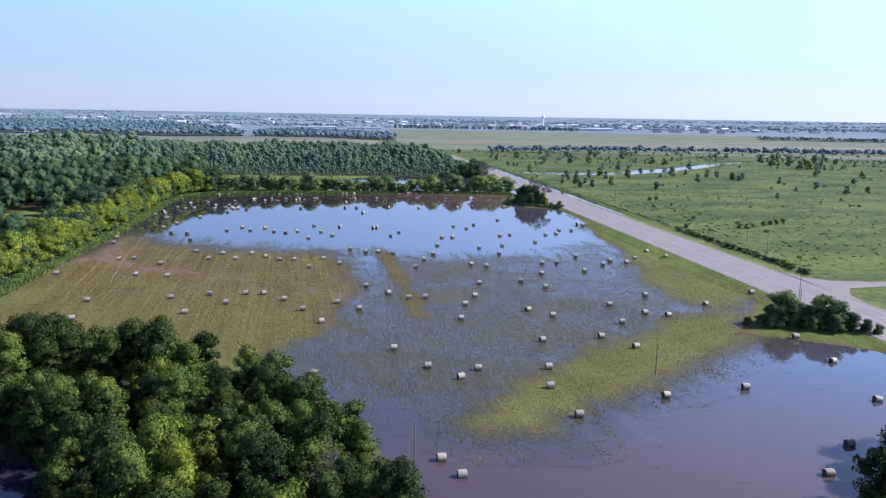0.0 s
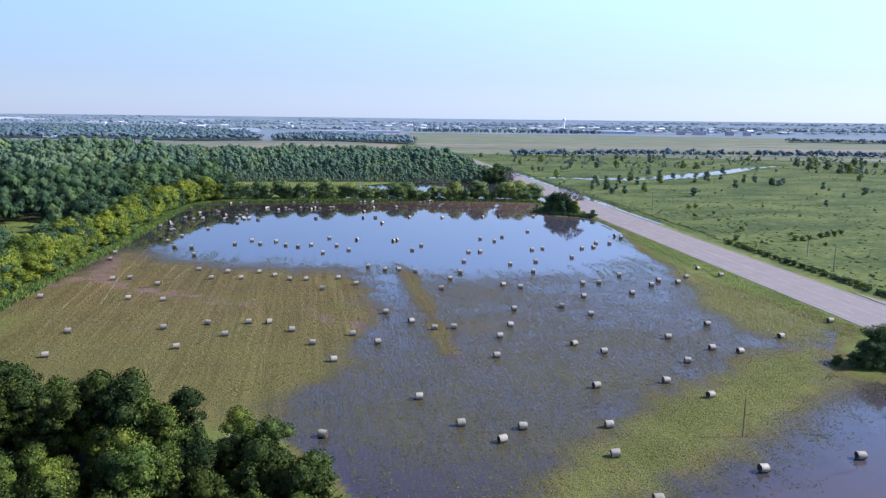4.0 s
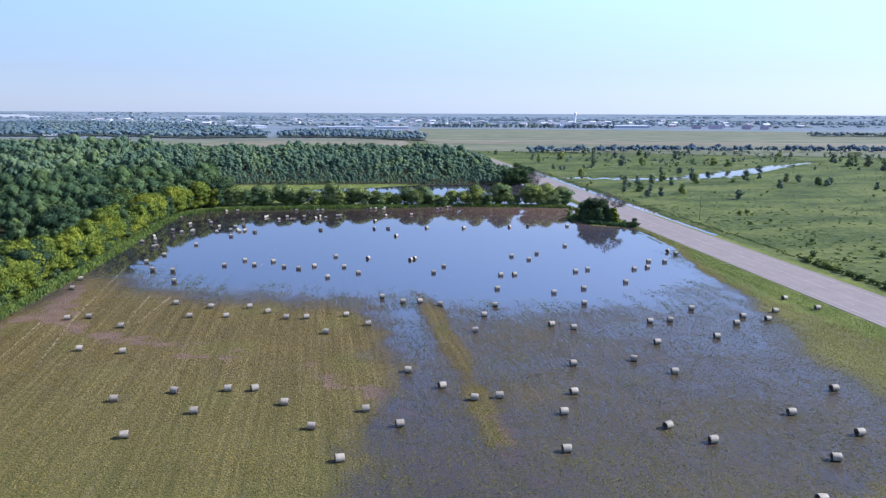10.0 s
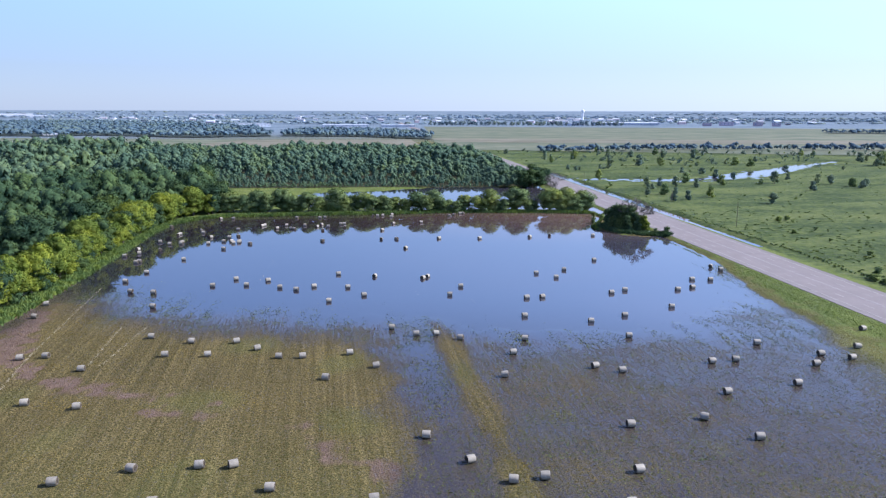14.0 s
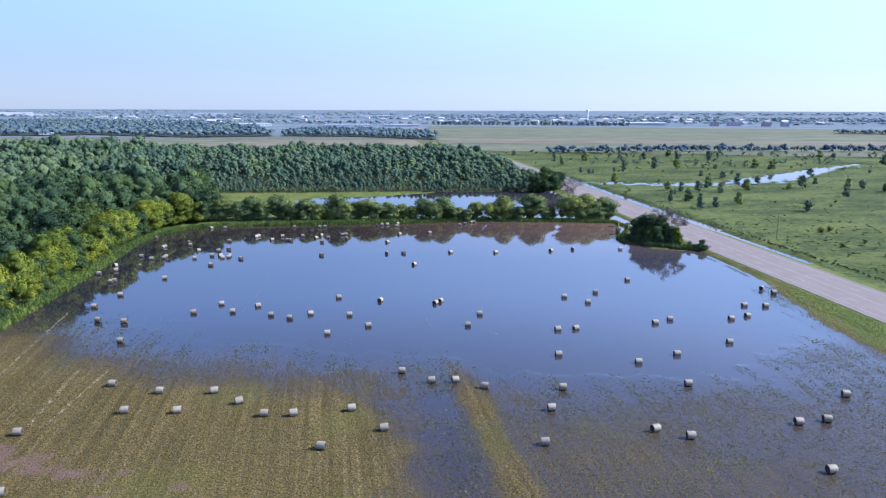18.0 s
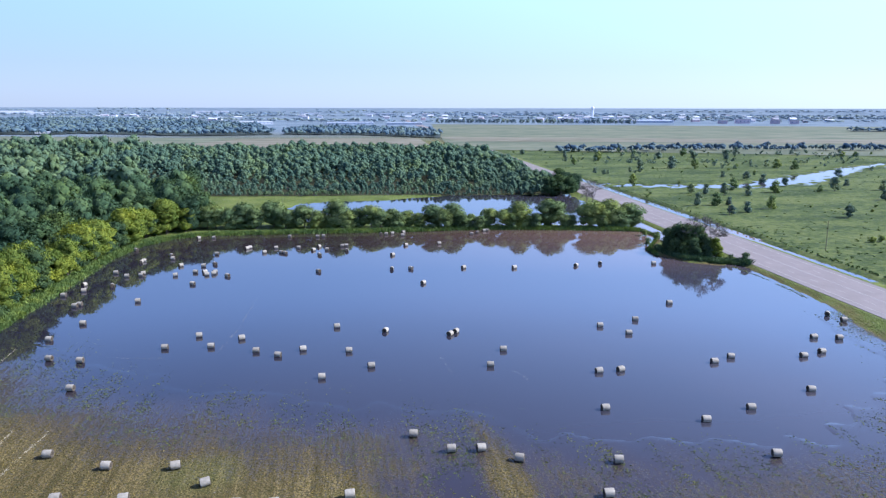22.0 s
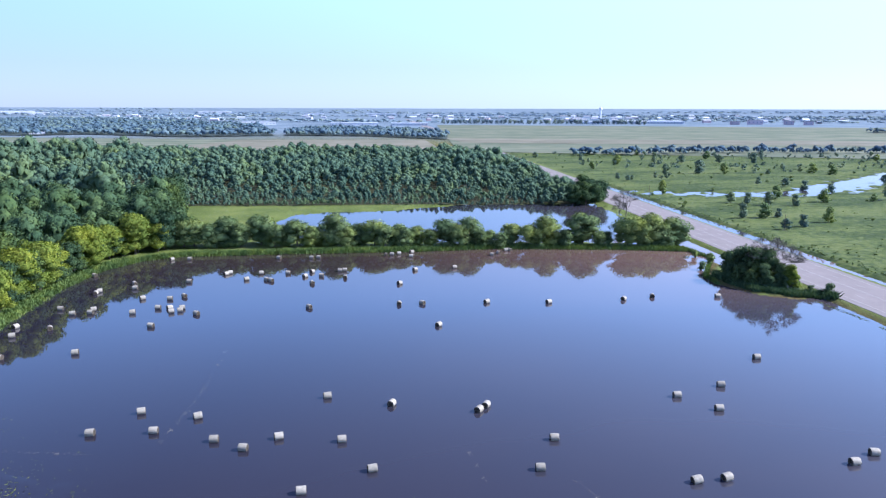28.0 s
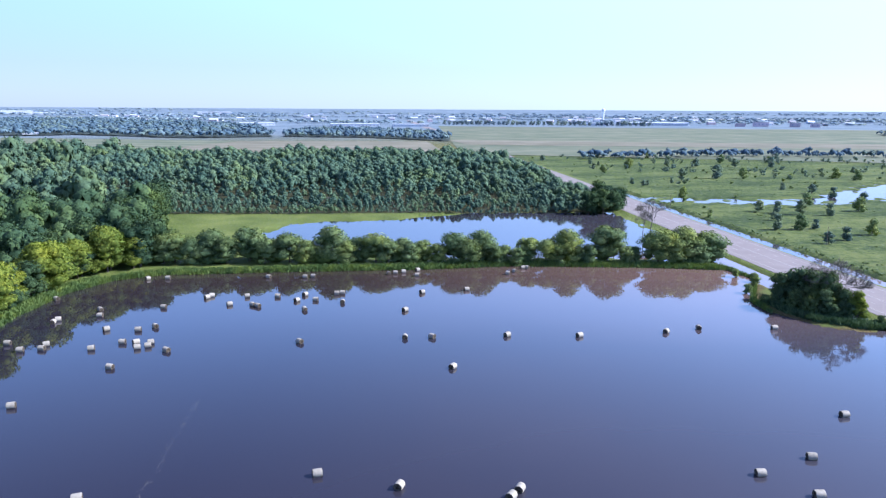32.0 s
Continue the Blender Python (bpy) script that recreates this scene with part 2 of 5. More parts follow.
# the next three: distance haze is mixed into the leaf colour as blue
M_PASTURE_HAZE = leaves("hazed_pasture_leaves", (0.095, 0.145, 0.112), (0.128, 0.182, 0.136), (0.165, 0.218, 0.158), 0.06, 0.08)
M_FAR_HAZE = leaves("hazed_far_leaves", (0.14, 0.195, 0.25), (0.15, 0.207, 0.262), (0.16, 0.22, 0.275), 0.01, 0.0)
M_BELT_HAZE = leaves("hazed_belt_leaves", (0.068, 0.108, 0.135), (0.086, 0.132, 0.158), (0.108, 0.156, 0.176), 0.03, 0.0)
M_WEST = leaves("tall_wood_leaves", (0.029, 0.058, 0.033), (0.047, 0.086, 0.043), (0.078, 0.124, 0.054), 0.06, 0.08, 0.8)
M_THICK = leaves("thicket_leaves", (0.042, 0.076, 0.036), (0.09, 0.138, 0.06), (0.155, 0.205, 0.084), 0.12, 0.15)
# avenue leaves paled and blued in colour for haze
M_AVENUE_HAZE = leaves("hazed_avenue_leaves", (0.13, 0.185, 0.2), (0.15, 0.205, 0.22), (0.17, 0.225, 0.24), 0.02, 0.0)
M_GROVE = leaves("grove_leaves", (0.017, 0.032, 0.01), (0.052, 0.083, 0.019), (0.12, 0.155, 0.034), 0.12, 0.12)
M_YOUNG = leaves("young_leaves", (0.05, 0.085, 0.018), (0.105, 0.155, 0.032), (0.175, 0.22, 0.046), 0.12, 0.2)
M_REED = leaves("reed_blades", (0.075, 0.12, 0.034), (0.125, 0.182, 0.05), (0.19, 0.245, 0.075), 0.3)
M_TUFT = leaves("grass_blades", (0.055, 0.078, 0.022), (0.1, 0.125, 0.036), (0.155, 0.178, 0.055), 0.08)
M_STUBBLE = leaves("stubble_blades", (0.1, 0.085, 0.03), (0.165, 0.135, 0.05), (0.23, 0.19, 0.075), 0.08)
M_COARSE = leaves("coarse_grass", (0.07, 0.105, 0.032), (0.105, 0.143, 0.042), (0.155, 0.182, 0.062), 0.06)
M_BARK = plain("bark", (0.06, 0.045, 0.035), (0.15, 0.12, 0.095), 3.0)
M_DEAD = plain("dead_wood", (0.095, 0.088, 0.076), (0.19, 0.175, 0.15), 3.0)
M_ASPHALT = plain("worn_asphalt", (0.163, 0.143, 0.135), (0.212, 0.187, 0.177), 0.15, 0.9, 0.004)
M_SHOULDER = plain("shoulder_asphalt", (0.17, 0.152, 0.143), (0.22, 0.197, 0.188), 0.3, 0.9, 0.01)
M_PAINT = plain("road_paint", (0.25, 0.235, 0.225), (0.34, 0.32, 0.305), 1.0, 0.7, 0)
M_WRAP = plain("net_wrap", (0.21, 0.192, 0.15), (0.385, 0.352, 0.285), 2.5, 0.6, 0.01)
# end hay darkened: the shade of the west-facing ends is in its colour
M_HAY = plain("hay_end", (0.045, 0.038, 0.028), (0.11, 0.09, 0.065), 5.0, 0.95, 0.03)
M_STRAW = plain("straw", (0.33, 0.29, 0.19), (0.48, 0.43, 0.30), 2.0, 0.9, 0)
M_POLE = plain("weathered_pole", (0.10, 0.08, 0.065), (0.19, 0.16, 0.13), 4.0)
# town sheeting: white greyed and blued to carry the haze
M_WHITE_HAZE = plain("hazed_white_sheeting", (0.45, 0.48, 0.53), (0.6, 0.63, 0.67), 0.2, 0.6, 0)
M_TOWER = plain("tower_paint", (0.75, 0.76, 0.78), (0.85, 0.86, 0.87), 0.2, 0.5, 0)
# brick red washed out in colour, as haze would do
M_BRICK_HAZE = plain("hazed_red_brick", (0.46, 0.37, 0.40), (0.53, 0.44, 0.47), 0.5, 0.9, 0)
M_ROOF = plain("grey_roofing", (0.22, 0.23, 0.25), (0.36, 0.37, 0.39), 0.5, 0.8, 0)
# window grey lightened with painted haze
M_GLASS_HAZE = plain("hazed_glazing", (0.2, 0.24, 0.3), (0.25, 0.29, 0.35), 0.5, 0.15, 0)


def streaked(name, dark, mid, light):
    """Far grassland in long streaks."""
    m, n, l, b = shader(name, 0.95)
    f = blend(n, l, 0.5, fine(n, l, 1.0, 6, (420, 28, 1), 0.05, 0.65), fine(n, l, 0.02, 5))
    l.new(ramp(n, l, f, [(0.38, dark), (0.5, mid), (0.62, light)]), b.inputs["Base Color"])
    return m


M_MEADOW = streaked("far_meadow", (0.074, 0.096, 0.054), (0.114, 0.13, 0.077), (0.162, 0.168, 0.106))
M_CROP = streaked("ripe_crop", (0.115, 0.112, 0.072), (0.155, 0.145, 0.096), (0.2, 0.182, 0.128))
# floor colour darkened to hold the shade between distant trees
M_SHADE_FLOOR = plain("woodland_floor", (0.03, 0.045, 0.04), (0.06, 0.08, 0.065), 0.02, 0.95, 0)


# ---- mesh helpers ----
def tri_mesh(name, verts, tris, materials, index=None):
    """A mesh from arrays of points and triangles."""
    me = bpy.data.meshes.new(name)
    verts, tris = np.asarray(verts, np.float32), np.asarray(tris, np.int32)
    me.vertices.add(len(verts))
    me.vertices.foreach_set("co", verts.ravel())
    me.loops.add(tris.size)
    me.loops.foreach_set("vertex_index", tris.ravel())
    me.polygons.add(len(tris))
    me.polygons.foreach_set("loop_start", np.arange(0, tris.size, 3, dtype=np.int32))
    for material in materials:
        me.materials.append(material)
    if index is not None:
        me.polygons.foreach_set("material_index", np.asarray(index, np.int32))
    me.update(calc_edges=True)
    return me


def part(name, bm, material, parent, label=""):
    me = bpy.data.meshes.new(name)
    bm.to_mesh(me)
    bm.free()
    me.materials.append(material)
    ob = new(name, me)
    ob.parent = parent
    return tagged(ob, label)


def mesh_part(name, me, parent, label=""):
    ob = new(name, me)
    ob.parent = parent
    return tagged(ob, label)


def thing(name, m, label, category, group="", kind=""):
    ob = new(name)
    ob.empty_display_size = 0.5
    ob.matrix_basis = m
    return tagged(ob, label, category, group, kind)


def box(bm, x0, y0, z0, x1, y1, z1, bevel=0.0):
    r = bmesh.ops.create_cube(bm, size=1)
    bmesh.ops.scale(bm, vec=(x1 - x0, y1 - y0, z1 - z0), verts=r["verts"])
    bmesh.ops.translate(bm, vec=((x0 + x1) / 2, (y0 + y1) / 2, (z0 + z1) / 2), verts=r["verts"])
    if bevel:
        edges = list({e for v in r["verts"] for e in v.link_edges})
        bmesh.ops.bevel(bm, geom=edges, offset=bevel, segments=1, affect="EDGES")
    return bm


def tube(points, radii, sides=6):
    """A tapered tube along a line of points: arrays of points and triangles."""
    v, f = [], []
    points = [Vector(p) for p in points]
    for i, (p, r) in enumerate(zip(points, radii)):
        d = (points[min(i + 1, len(points) - 1)] - points[max(i - 1, 0)]).normalized()
        a = d.orthogonal().normalized()
        c = d.cross(a)
        for k in range(sides):
            w = 2 * math.pi * k / sides
            v.append(p + r * (math.cos(w) * a + math.sin(w) * c))
        if i:
            for k in range(sides):
                q, s = (i - 1) * sides + k, (i - 1) * sides + (k + 1) % sides
                f += [(q, s, s + sides), (q, s + sides, q + sides)]
    return np.array([tuple(p) for p in v]), np.array(f)


def join(pieces):
    """Joins arrays of points and triangles."""
    vs, fs, n = [], [], 0
    for v, f in pieces:
        vs.append(v)
        fs.append(f + n)
        n += len(v)
    return np.concatenate(vs), np.concatenate(fs)


# ---- the lie of the land ----
ROAD_X, ROAD_Y, ROAD_K = 79.2, 355.0, -0.155  # centre line of the highway
ROAD_HALF = 10.2


def road_x(y):
    return ROAD_X + ROAD_K * (y - ROAD_Y)


def road_offset(x, y):
    return (x - road_x(y)) / math.hypot(1, ROAD_K)


FIELD = [(-111, 150), (-113, 170), (-119.6, 214), (-124.6, 250), (-128, 284), (-134.8, 330), (-145.5, 392), (-146.5, 412),
         (-141, 428), (-131, 436), (-92, 444), (-53, 450.5), (-26, 457.5), (15, 459), (42, 457.5), (46, 445), (36, 418), (37, 408),
         (44, 396.5), (53, 392), (59.5, 395), (62.4, 375), (66, 340), (64, 300), (69, 262), (77, 238), (85, 215), (88, 200), (78, 182), (70, 166),
         (84, 160), (100, 150), (112, 125), (122, 84), (124, 52), (108, 30), (84, 24), (66, 12), (46, 16), (30, 27), (16, 46), (2, 72), (-3, 92), (-11, 106), (-23, 126),
         (-39, 139), (-60, 148), (-92, 150)]
DRY_WEST = [(-128, 286), (-118, 283), (-103, 271), (-85, 264), (-64, 261), (-45, 258), (-30, 255), (-29, 235), (-25, 219), (-22, 203), (-22, 190), (-25, 175), (-27, 155), (-34, 136), (-100, 136), (-120, 170), (-125, 240)]
SHALLOWS = [(-32, 262), (0, 262), (30, 268), (56, 300), (68, 330), (80, 250), (84, 200), (70, 172), (40, 140), (16, 105), (-6, 106), (-26, 118), (-55, 128), (-62, 165), (-36, 195)]
STRIP = [(-24, 268), (-18, 256), (-14, 238), (-10, 222), (-7.5, 202), (-5, 188), (-2, 175), (-8, 175), (-10.5, 189), (-11.6, 200), (-15, 215), (-19, 233), (-21, 245)]
CHANNEL = [(-29, 258), (-23, 258), (-20, 235), (-16, 215), (-12, 195), (-10, 175), (-8, 160), (-18, 160), (-21, 183), (-22, 205), (-26, 235)]
TONGUE = [(74, 184), (71, 166), (57, 151), (43, 137.5), (33, 129.5), (24, 120), (15, 112), (6, 113), (12, 122), (19, 132), (29, 148), (45, 160), (58, 176)]
POND = [(-122, 492), (-122, 508), (-113, 540), (-74, 551), (-42, 574), (25, 586), (30, 560), (37, 520), (46, 470), (20, 474), (-60, 468), (-108, 476)]
CANAL = [(52, 640), (61, 650), (96, 645), (141, 650), (181, 692), (230, 745), (271, 793), (335, 850), (350, 838), (285, 765), (235, 700), (200, 655), (165, 634), (129, 619), (91, 624), (56, 630)]
CLEARING = [(-200, 318), (-166, 272), (-158, 282), (-172, 330), (-184, 350), (-200, 350)]
WOOD_NORTH = [(-178, 553), (-128, 558), (-76, 566), (-40, 572), (27, 585), (14, 640), (-4, 760), (-30, 880), (-100, 905), (-190, 890), (-260, 870), (-330, 880), (-330, 600)]
WOOD_WEST = [(-148, 450), (-152, 478), (-164, 500), (-178, 562), (-330, 600), (-330, 880), (-560, 900), (-620, 860), (-420, 560), (-230, 300), (-140, 180), (-134, 250), (-146, 330), (-156, 400)]
GROVE_AREA = [(-106, 144), (-86, 141), (-66, 135), (-50, 129), (-36, 124), (-29, 117), (-20, 110), (-14, 101), (-9, 92), (-3, 82), (-2, 66), (-44, 60), (-84, 64), (-112, 110)]
PUDDLE = [(-66, 66), (-50, 66), (-49, 82), (-54, 92), (-61, 98), (-70, 95), (-74, 80)]
DRY_EAST = [(67, 335), (66, 300), (66, 275), (64, 250), (61, 225), (62, 200), (72, 182), (90, 200), (87, 225), (79, 262), (73, 290), (69, 330)]
MUD_WEST = [(-125, 258), (-129, 286), (-123, 280), (-106, 241), (-96, 228), (-83, 227), (-67, 219), (-55, 214), (-55, 210), (-65, 212), (-77, 219), (-90, 220), (-105, 231), (-113, 236), (-121, 222), (-121, 236), (-118, 245)]
MUD_MID = [(-45, 210), (-40, 208), (-34, 201), (-28, 199), (-21, 191), (-17, 185), (-22, 186), (-29, 192), (-36, 196), (-42, 204)]
MUD_STRIP = [(-8, 190), (-4, 186), (-1, 175), (1, 166), (5, 154), (-1, 159), (-4, 172)]


def inside(x, y, poly):
    """Distance to a polygon's edge, positive within it."""
    p = np.array(poly, float)
    best, count = np.full(np.shape(x), 1e9), np.zeros(np.shape(x), bool)
    for (ax, ay), (bx, by) in zip(p, np.roll(p, -1, 0)):
        t = np.clip(((x - ax) * (bx - ax) + (y - ay) * (by - ay)) / ((bx - ax) ** 2 + (by - ay) ** 2), 0, 1)
        best = np.minimum(best, np.hypot(x - ax - t * (bx - ax), y - ay - t * (by - ay)))
        hit = ((ay > y) != (by > y)) & (x < (bx - ax) * (y - ay) / (by - ay + 1e-12) + ax)
        count ^= hit
    return np.where(count, best, -best)


def smooth(a, b, v):
    t = np.clip((v - a) / (b - a), 0, 1)
    return t * t * (3 - 2 * t)


WAVES = [(random.uniform(0, 6.3), random.uniform(0, 6.3), random.uniform(0.75, 1.3)) for _ in range(60)]


def rough_land(x, y, size, count=8, first=0):
    """Sum of waves in many directions: gentle lumps of about that size."""
    s = 0
    for a, ph, k in WAVES[first:first + count]:
        s = s + np.sin((x * math.cos(a) + y * math.sin(a)) * 6.283 / (size * k) + ph)
    return s / math.sqrt(count)


def grassy(x, y):
    """How firmly grass covers the field (1: dry stubble), and how far water covers the grass (1: open water)."""
    wob = rough_land(x, y, 26, 10, 6) * 0.6 + rough_land(x, y, 9, 10, 16) * 0.4
    g = 0.66 * smooth(-12, 22, inside(x, y, SHALLOWS) + 3 * wob)
    g = g - 0.14 * smooth(-5, 50, x) * smooth(170, 240, y) + 0.045 * wob * (g > 0.06)
    g = g - 0.03 * smooth(36, 10, np.hypot((x + 12) * 0.8, (y - 150) * 0.6)) + 0.22 * smooth(20, 60, x) * smooth(165, 130, y) * smooth(0.2, 0.5, g)
    g = g - (0.04 + 0.2 * smooth(195, 235, y)) * smooth(-3, 5, inside(x, y, CHANNEL) + wob)
    reach = 15 + 18 * smooth(246, 262, y)
    g = np.maximum(g, smooth(-reach, 10 + 9 * smooth(238, 262, y), inside(x, y, DRY_WEST) + 3 * wob) ** 1.25)
    east = inside(x, y, DRY_EAST) + 2 * wob
    g = np.maximum(g, 0.62 * smooth(-30, 0, east) * smooth(285, 235, y))
    g = np.maximum(g, 0.95 * smooth(-13, 8, east))
    g = np.maximum(g, 0.92 * smooth(-5, 2.5, inside(x, y, STRIP) + wob))
    g = np.maximum(g, smooth(-22, 6, inside(x, y, TONGUE) + 3 * wob) ** 1.3)
    return np.clip(g, 0, 1), np.clip(1 - g, 0, 1)


def height(x, y):
    x, y = np.asarray(x, float), np.asarray(y, float)
    lumps = 0.03 * rough_land(x, y, 18, 10) + 0.022 * rough_land(x, y, 5, 10, 10) + 0.032 * rough_land(x, y, 2.1, 14, 20)
    field = inside(x, y, FIELD)
    dry, wet = grassy(x, y)
    z = 0.015 - 0.32 * smooth(0.86, 1.0, wet) + 0.10 * smooth(0.45, 1.0, dry) + 0.12 * lumps + 0.5 * lumps * smooth(0.9, 1.0, wet)
    land = 0.5 + 0.5 * lumps + 0.25 * smooth(6, 60, -field)
    z = np.where(field < 0, np.minimum(land, z + np.clip(-field * np.where(x > 50, 0.05, 0.16), 0, 1.0) + np.clip(-field * 0.6, 0, np.maximum(-z, 0))), z)
    for poly, deep in ((POND, 0.35), (CANAL, 0.35), (PUDDLE, 0.3)):
        d = inside(x, y, poly) + (2.2 * rough_land(x, y, 17, 8, 3) + 1.6 * rough_land(x, y, 7, 8, 24)) * (1.0 if poly is CANAL else 0.5)
        if poly is CANAL:  # grassy islets
            d = d - 11 * smooth(-0.3, 0.9, rough_land(x, y * 0.6, 13, 8, 50))
        z = np.where(d > -6, np.minimum(z, np.clip(-d * 0.09 + 2.0 * lumps - 0.04, -deep, 0.7)), z)
    u = road_offset(x, y)
    for lo, hi, deep, y0, y1 in ((14.2, 15.9, 0.08, 372, 450), (11.8, 17.4, 0.15, 440, 700), (-19.5, -16.5, -0.42, 60, 340), (-20.0, -12.6, 0.15, 404, 520)):
        d = np.minimum(u - lo, hi - u)
        z = np.where((d > -2) & (y > y0) & (y < y1), np.minimum(z, -deep - np.clip(d, -2, 1) * 0.25 + lumps), z)
    bank = 0.78 - np.clip(np.abs(u) - ROAD_HALF - 1.0, 0, 40) * np.where(y > 330, 0.5, 0.2)
    z = np.where(np.abs(u) < 18, np.maximum(z, bank), z)
    z = np.where(np.abs(u) < ROAD_HALF - 0.3, 0.70, z)
    r = np.hypot(x, y - 200)
    return z + 31.5 * smooth(3200, 4900, r)


# ---- ground, water, road ----
def bands(steps, far, grow=1.16):
    """Coordinates in even steps, band by band, then ever longer steps out to far[0] and far[1]."""
    mid = np.concatenate([np.arange(a, b - 1e-6, st) for (a, st), (b, _) in zip(steps, steps[1:])] + [[steps[-1][0]]])
    left, right, d = [mid[0]], [mid[-1]], steps[0][1]
    while left[-1] > far[0]:
        d *= grow
        left.append(left[-1] - d)
    d = steps[-2][1]
    while right[-1] < far[1]:
        d *= grow
        right.append(right[-1] + d)
    return np.concatenate([left[:0:-1], mid, right[1:]])


def grid(xs, ys, zfun):
    gx, gy = np.meshgrid(xs, ys)
    v = np.stack([gx.ravel(), gy.ravel(), zfun(gx.ravel(), gy.ravel())], 1)
    i = np.arange(len(xs) * len(ys)).reshape(len(ys), len(xs))
    a, b, c, d = i[:-1, :-1].ravel(), i[:-1, 1:].ravel(), i[1:, 1:].ravel(), i[1:, :-1].ravel()
    return v, np.concatenate([np.stack([a, b, c], 1), np.stack([a, c, d], 1)])


def build_ground():
    v, f = grid(bands([(-190, 2.4), (-136, 1.05), (100, 3.0), (345, 0)], (-6000, 6000)), bands([(60, 1.05), (300, 1.8), (480, 3.0), (870, 0)], (-1800, 6200)), height)
    me = tri_mesh("ground", v, f, [M_GROUND])
    me.polygons.foreach_set("use_smooth", np.ones(len(f), bool))
    x, y, z = v.T
    field, u = inside(x, y, FIELD), road_offset(x, y)
    wob = 2.0 * rough_land(x, y, 9, 10, 30) + 1.2 * rough_land(x, y, 4, 8, 40)
    tongue = smooth(-6, 4, inside(x, y, TONGUE) + wob)
    verge = smooth(0, 5, wob - field) * (u < 0) * (0.35 + 0.65 * smooth(980, 820, y))
    east = smooth(-14, -10, u) * (u > -40) * (y < 900)
    patch = 0.75 * smooth(0.3, 1.5, rough_land(x, y, 24, 10, 12)) * (field > 0)
    south = smooth(225, 145, y) * 0.3
    track = np.full(x.shape, 99.0)
    for shift in (0.0, -2.2):
        for (ax, ay), (bx, by) in (((70, 285), (74, 262)), ((74, 262), (78, 215)), ((78, 215), (76.5, 193)), ((-24, 262), (-14, 205))):
            t = np.clip(((x - shift - ax) * (bx - ax) + (y - ay) * (by - ay)) / ((bx - ax) ** 2 + (by - ay) ** 2), 0, 1)
            track = np.minimum(track, np.hypot(x - shift - ax - t * (bx - ax), y - ay - t * (by - ay)))
    weights = {
        "pasture": smooth(8, 14, u) + 0.0 * x,
        "flood": np.where(field > 0, grassy(x, y)[1], 0.0),
        # weight of the painted haze colour, growing with distance
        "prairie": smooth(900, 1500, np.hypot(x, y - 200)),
        "lush": np.clip(np.maximum.reduce([0.65 * tongue, 0.5 * smooth(-8, 4, inside(x, y, DRY_EAST)), verge, 0.9 * east * (u < 14), 0.15 * smooth(450, 260, y) * (u > 14), 0.3 * patch, south, 0.6 * smooth(-96, -112, x) * smooth(215, 185, y)]), 0, 1),
        "litter": np.maximum.reduce([0.9 * smooth(-4, 2, inside(x, y, GROVE_AREA) + wob), 0.85 * smooth(0, 5, inside(x, y, WOOD_NORTH)), 0.85 * smooth(3, 9, inside(x, y, WOOD_WEST)) * smooth(0, -8, inside(x, y, CLEARING))]),
        "mud": np.clip(np.maximum.reduce([0.55 * smooth(1.3, 0.2, track), 0.9 * smooth(-2.5, 3.5, inside(x, y, MUD_WEST) + wob), 0.74 * smooth(-2.5, 3, inside(x, y, MUD_MID) + wob),
                                          0.8 * smooth(-2.5, 3, inside(x, y, MUD_STRIP) + wob)]), 0, 1),
    }
    for name, value in weights.items():
        me.attributes.new(name, "FLOAT", "POINT").data.foreach_set("value", np.clip(value, 0, 1).astype(np.float32))
    tagged(new("ground", me), "flooded mown hay field and rough green pasture", "ground", kind="structure")


def build_water():
    v = np.array([(-900, -600, 0), (900, -600, 0), (900, 1100, 0), (-900, 1100, 0)], float)
    me = tri_mesh("water", v, np.array([(0, 1, 2), (0, 2, 3)]), [M_WATER])
    tagged(new("water", me), "still brown flood water mirroring the sky", "water", kind="structure")


def strip_mesh(name, u0, u1, y0, y1, z, thick, material, step=40.0):
    """A slab along the highway between two offsets from its centre."""
    ys = np.arange(y0, y1 + 1, step)
    k = math.hypot(1, ROAD_K)
    v, f = [], []
    for y in ys:
        for u, zz in ((u0, z - thick), (u0, z), (u1, z), (u1, z - thick)):
            v.append((road_x(y) + u * k, y, zz))
    for i in range(len(ys) - 1):
        for a in range(3):
            p = 4 * i + a
            f += [(p, p + 1, p + 5), (p, p + 5, p + 4)]
    me = tri_mesh(name, np.array(v), np.array(f)[:, ::-1], [material])
    me.polygons.foreach_set("use_smooth", np.zeros(len(f), bool))
    return me


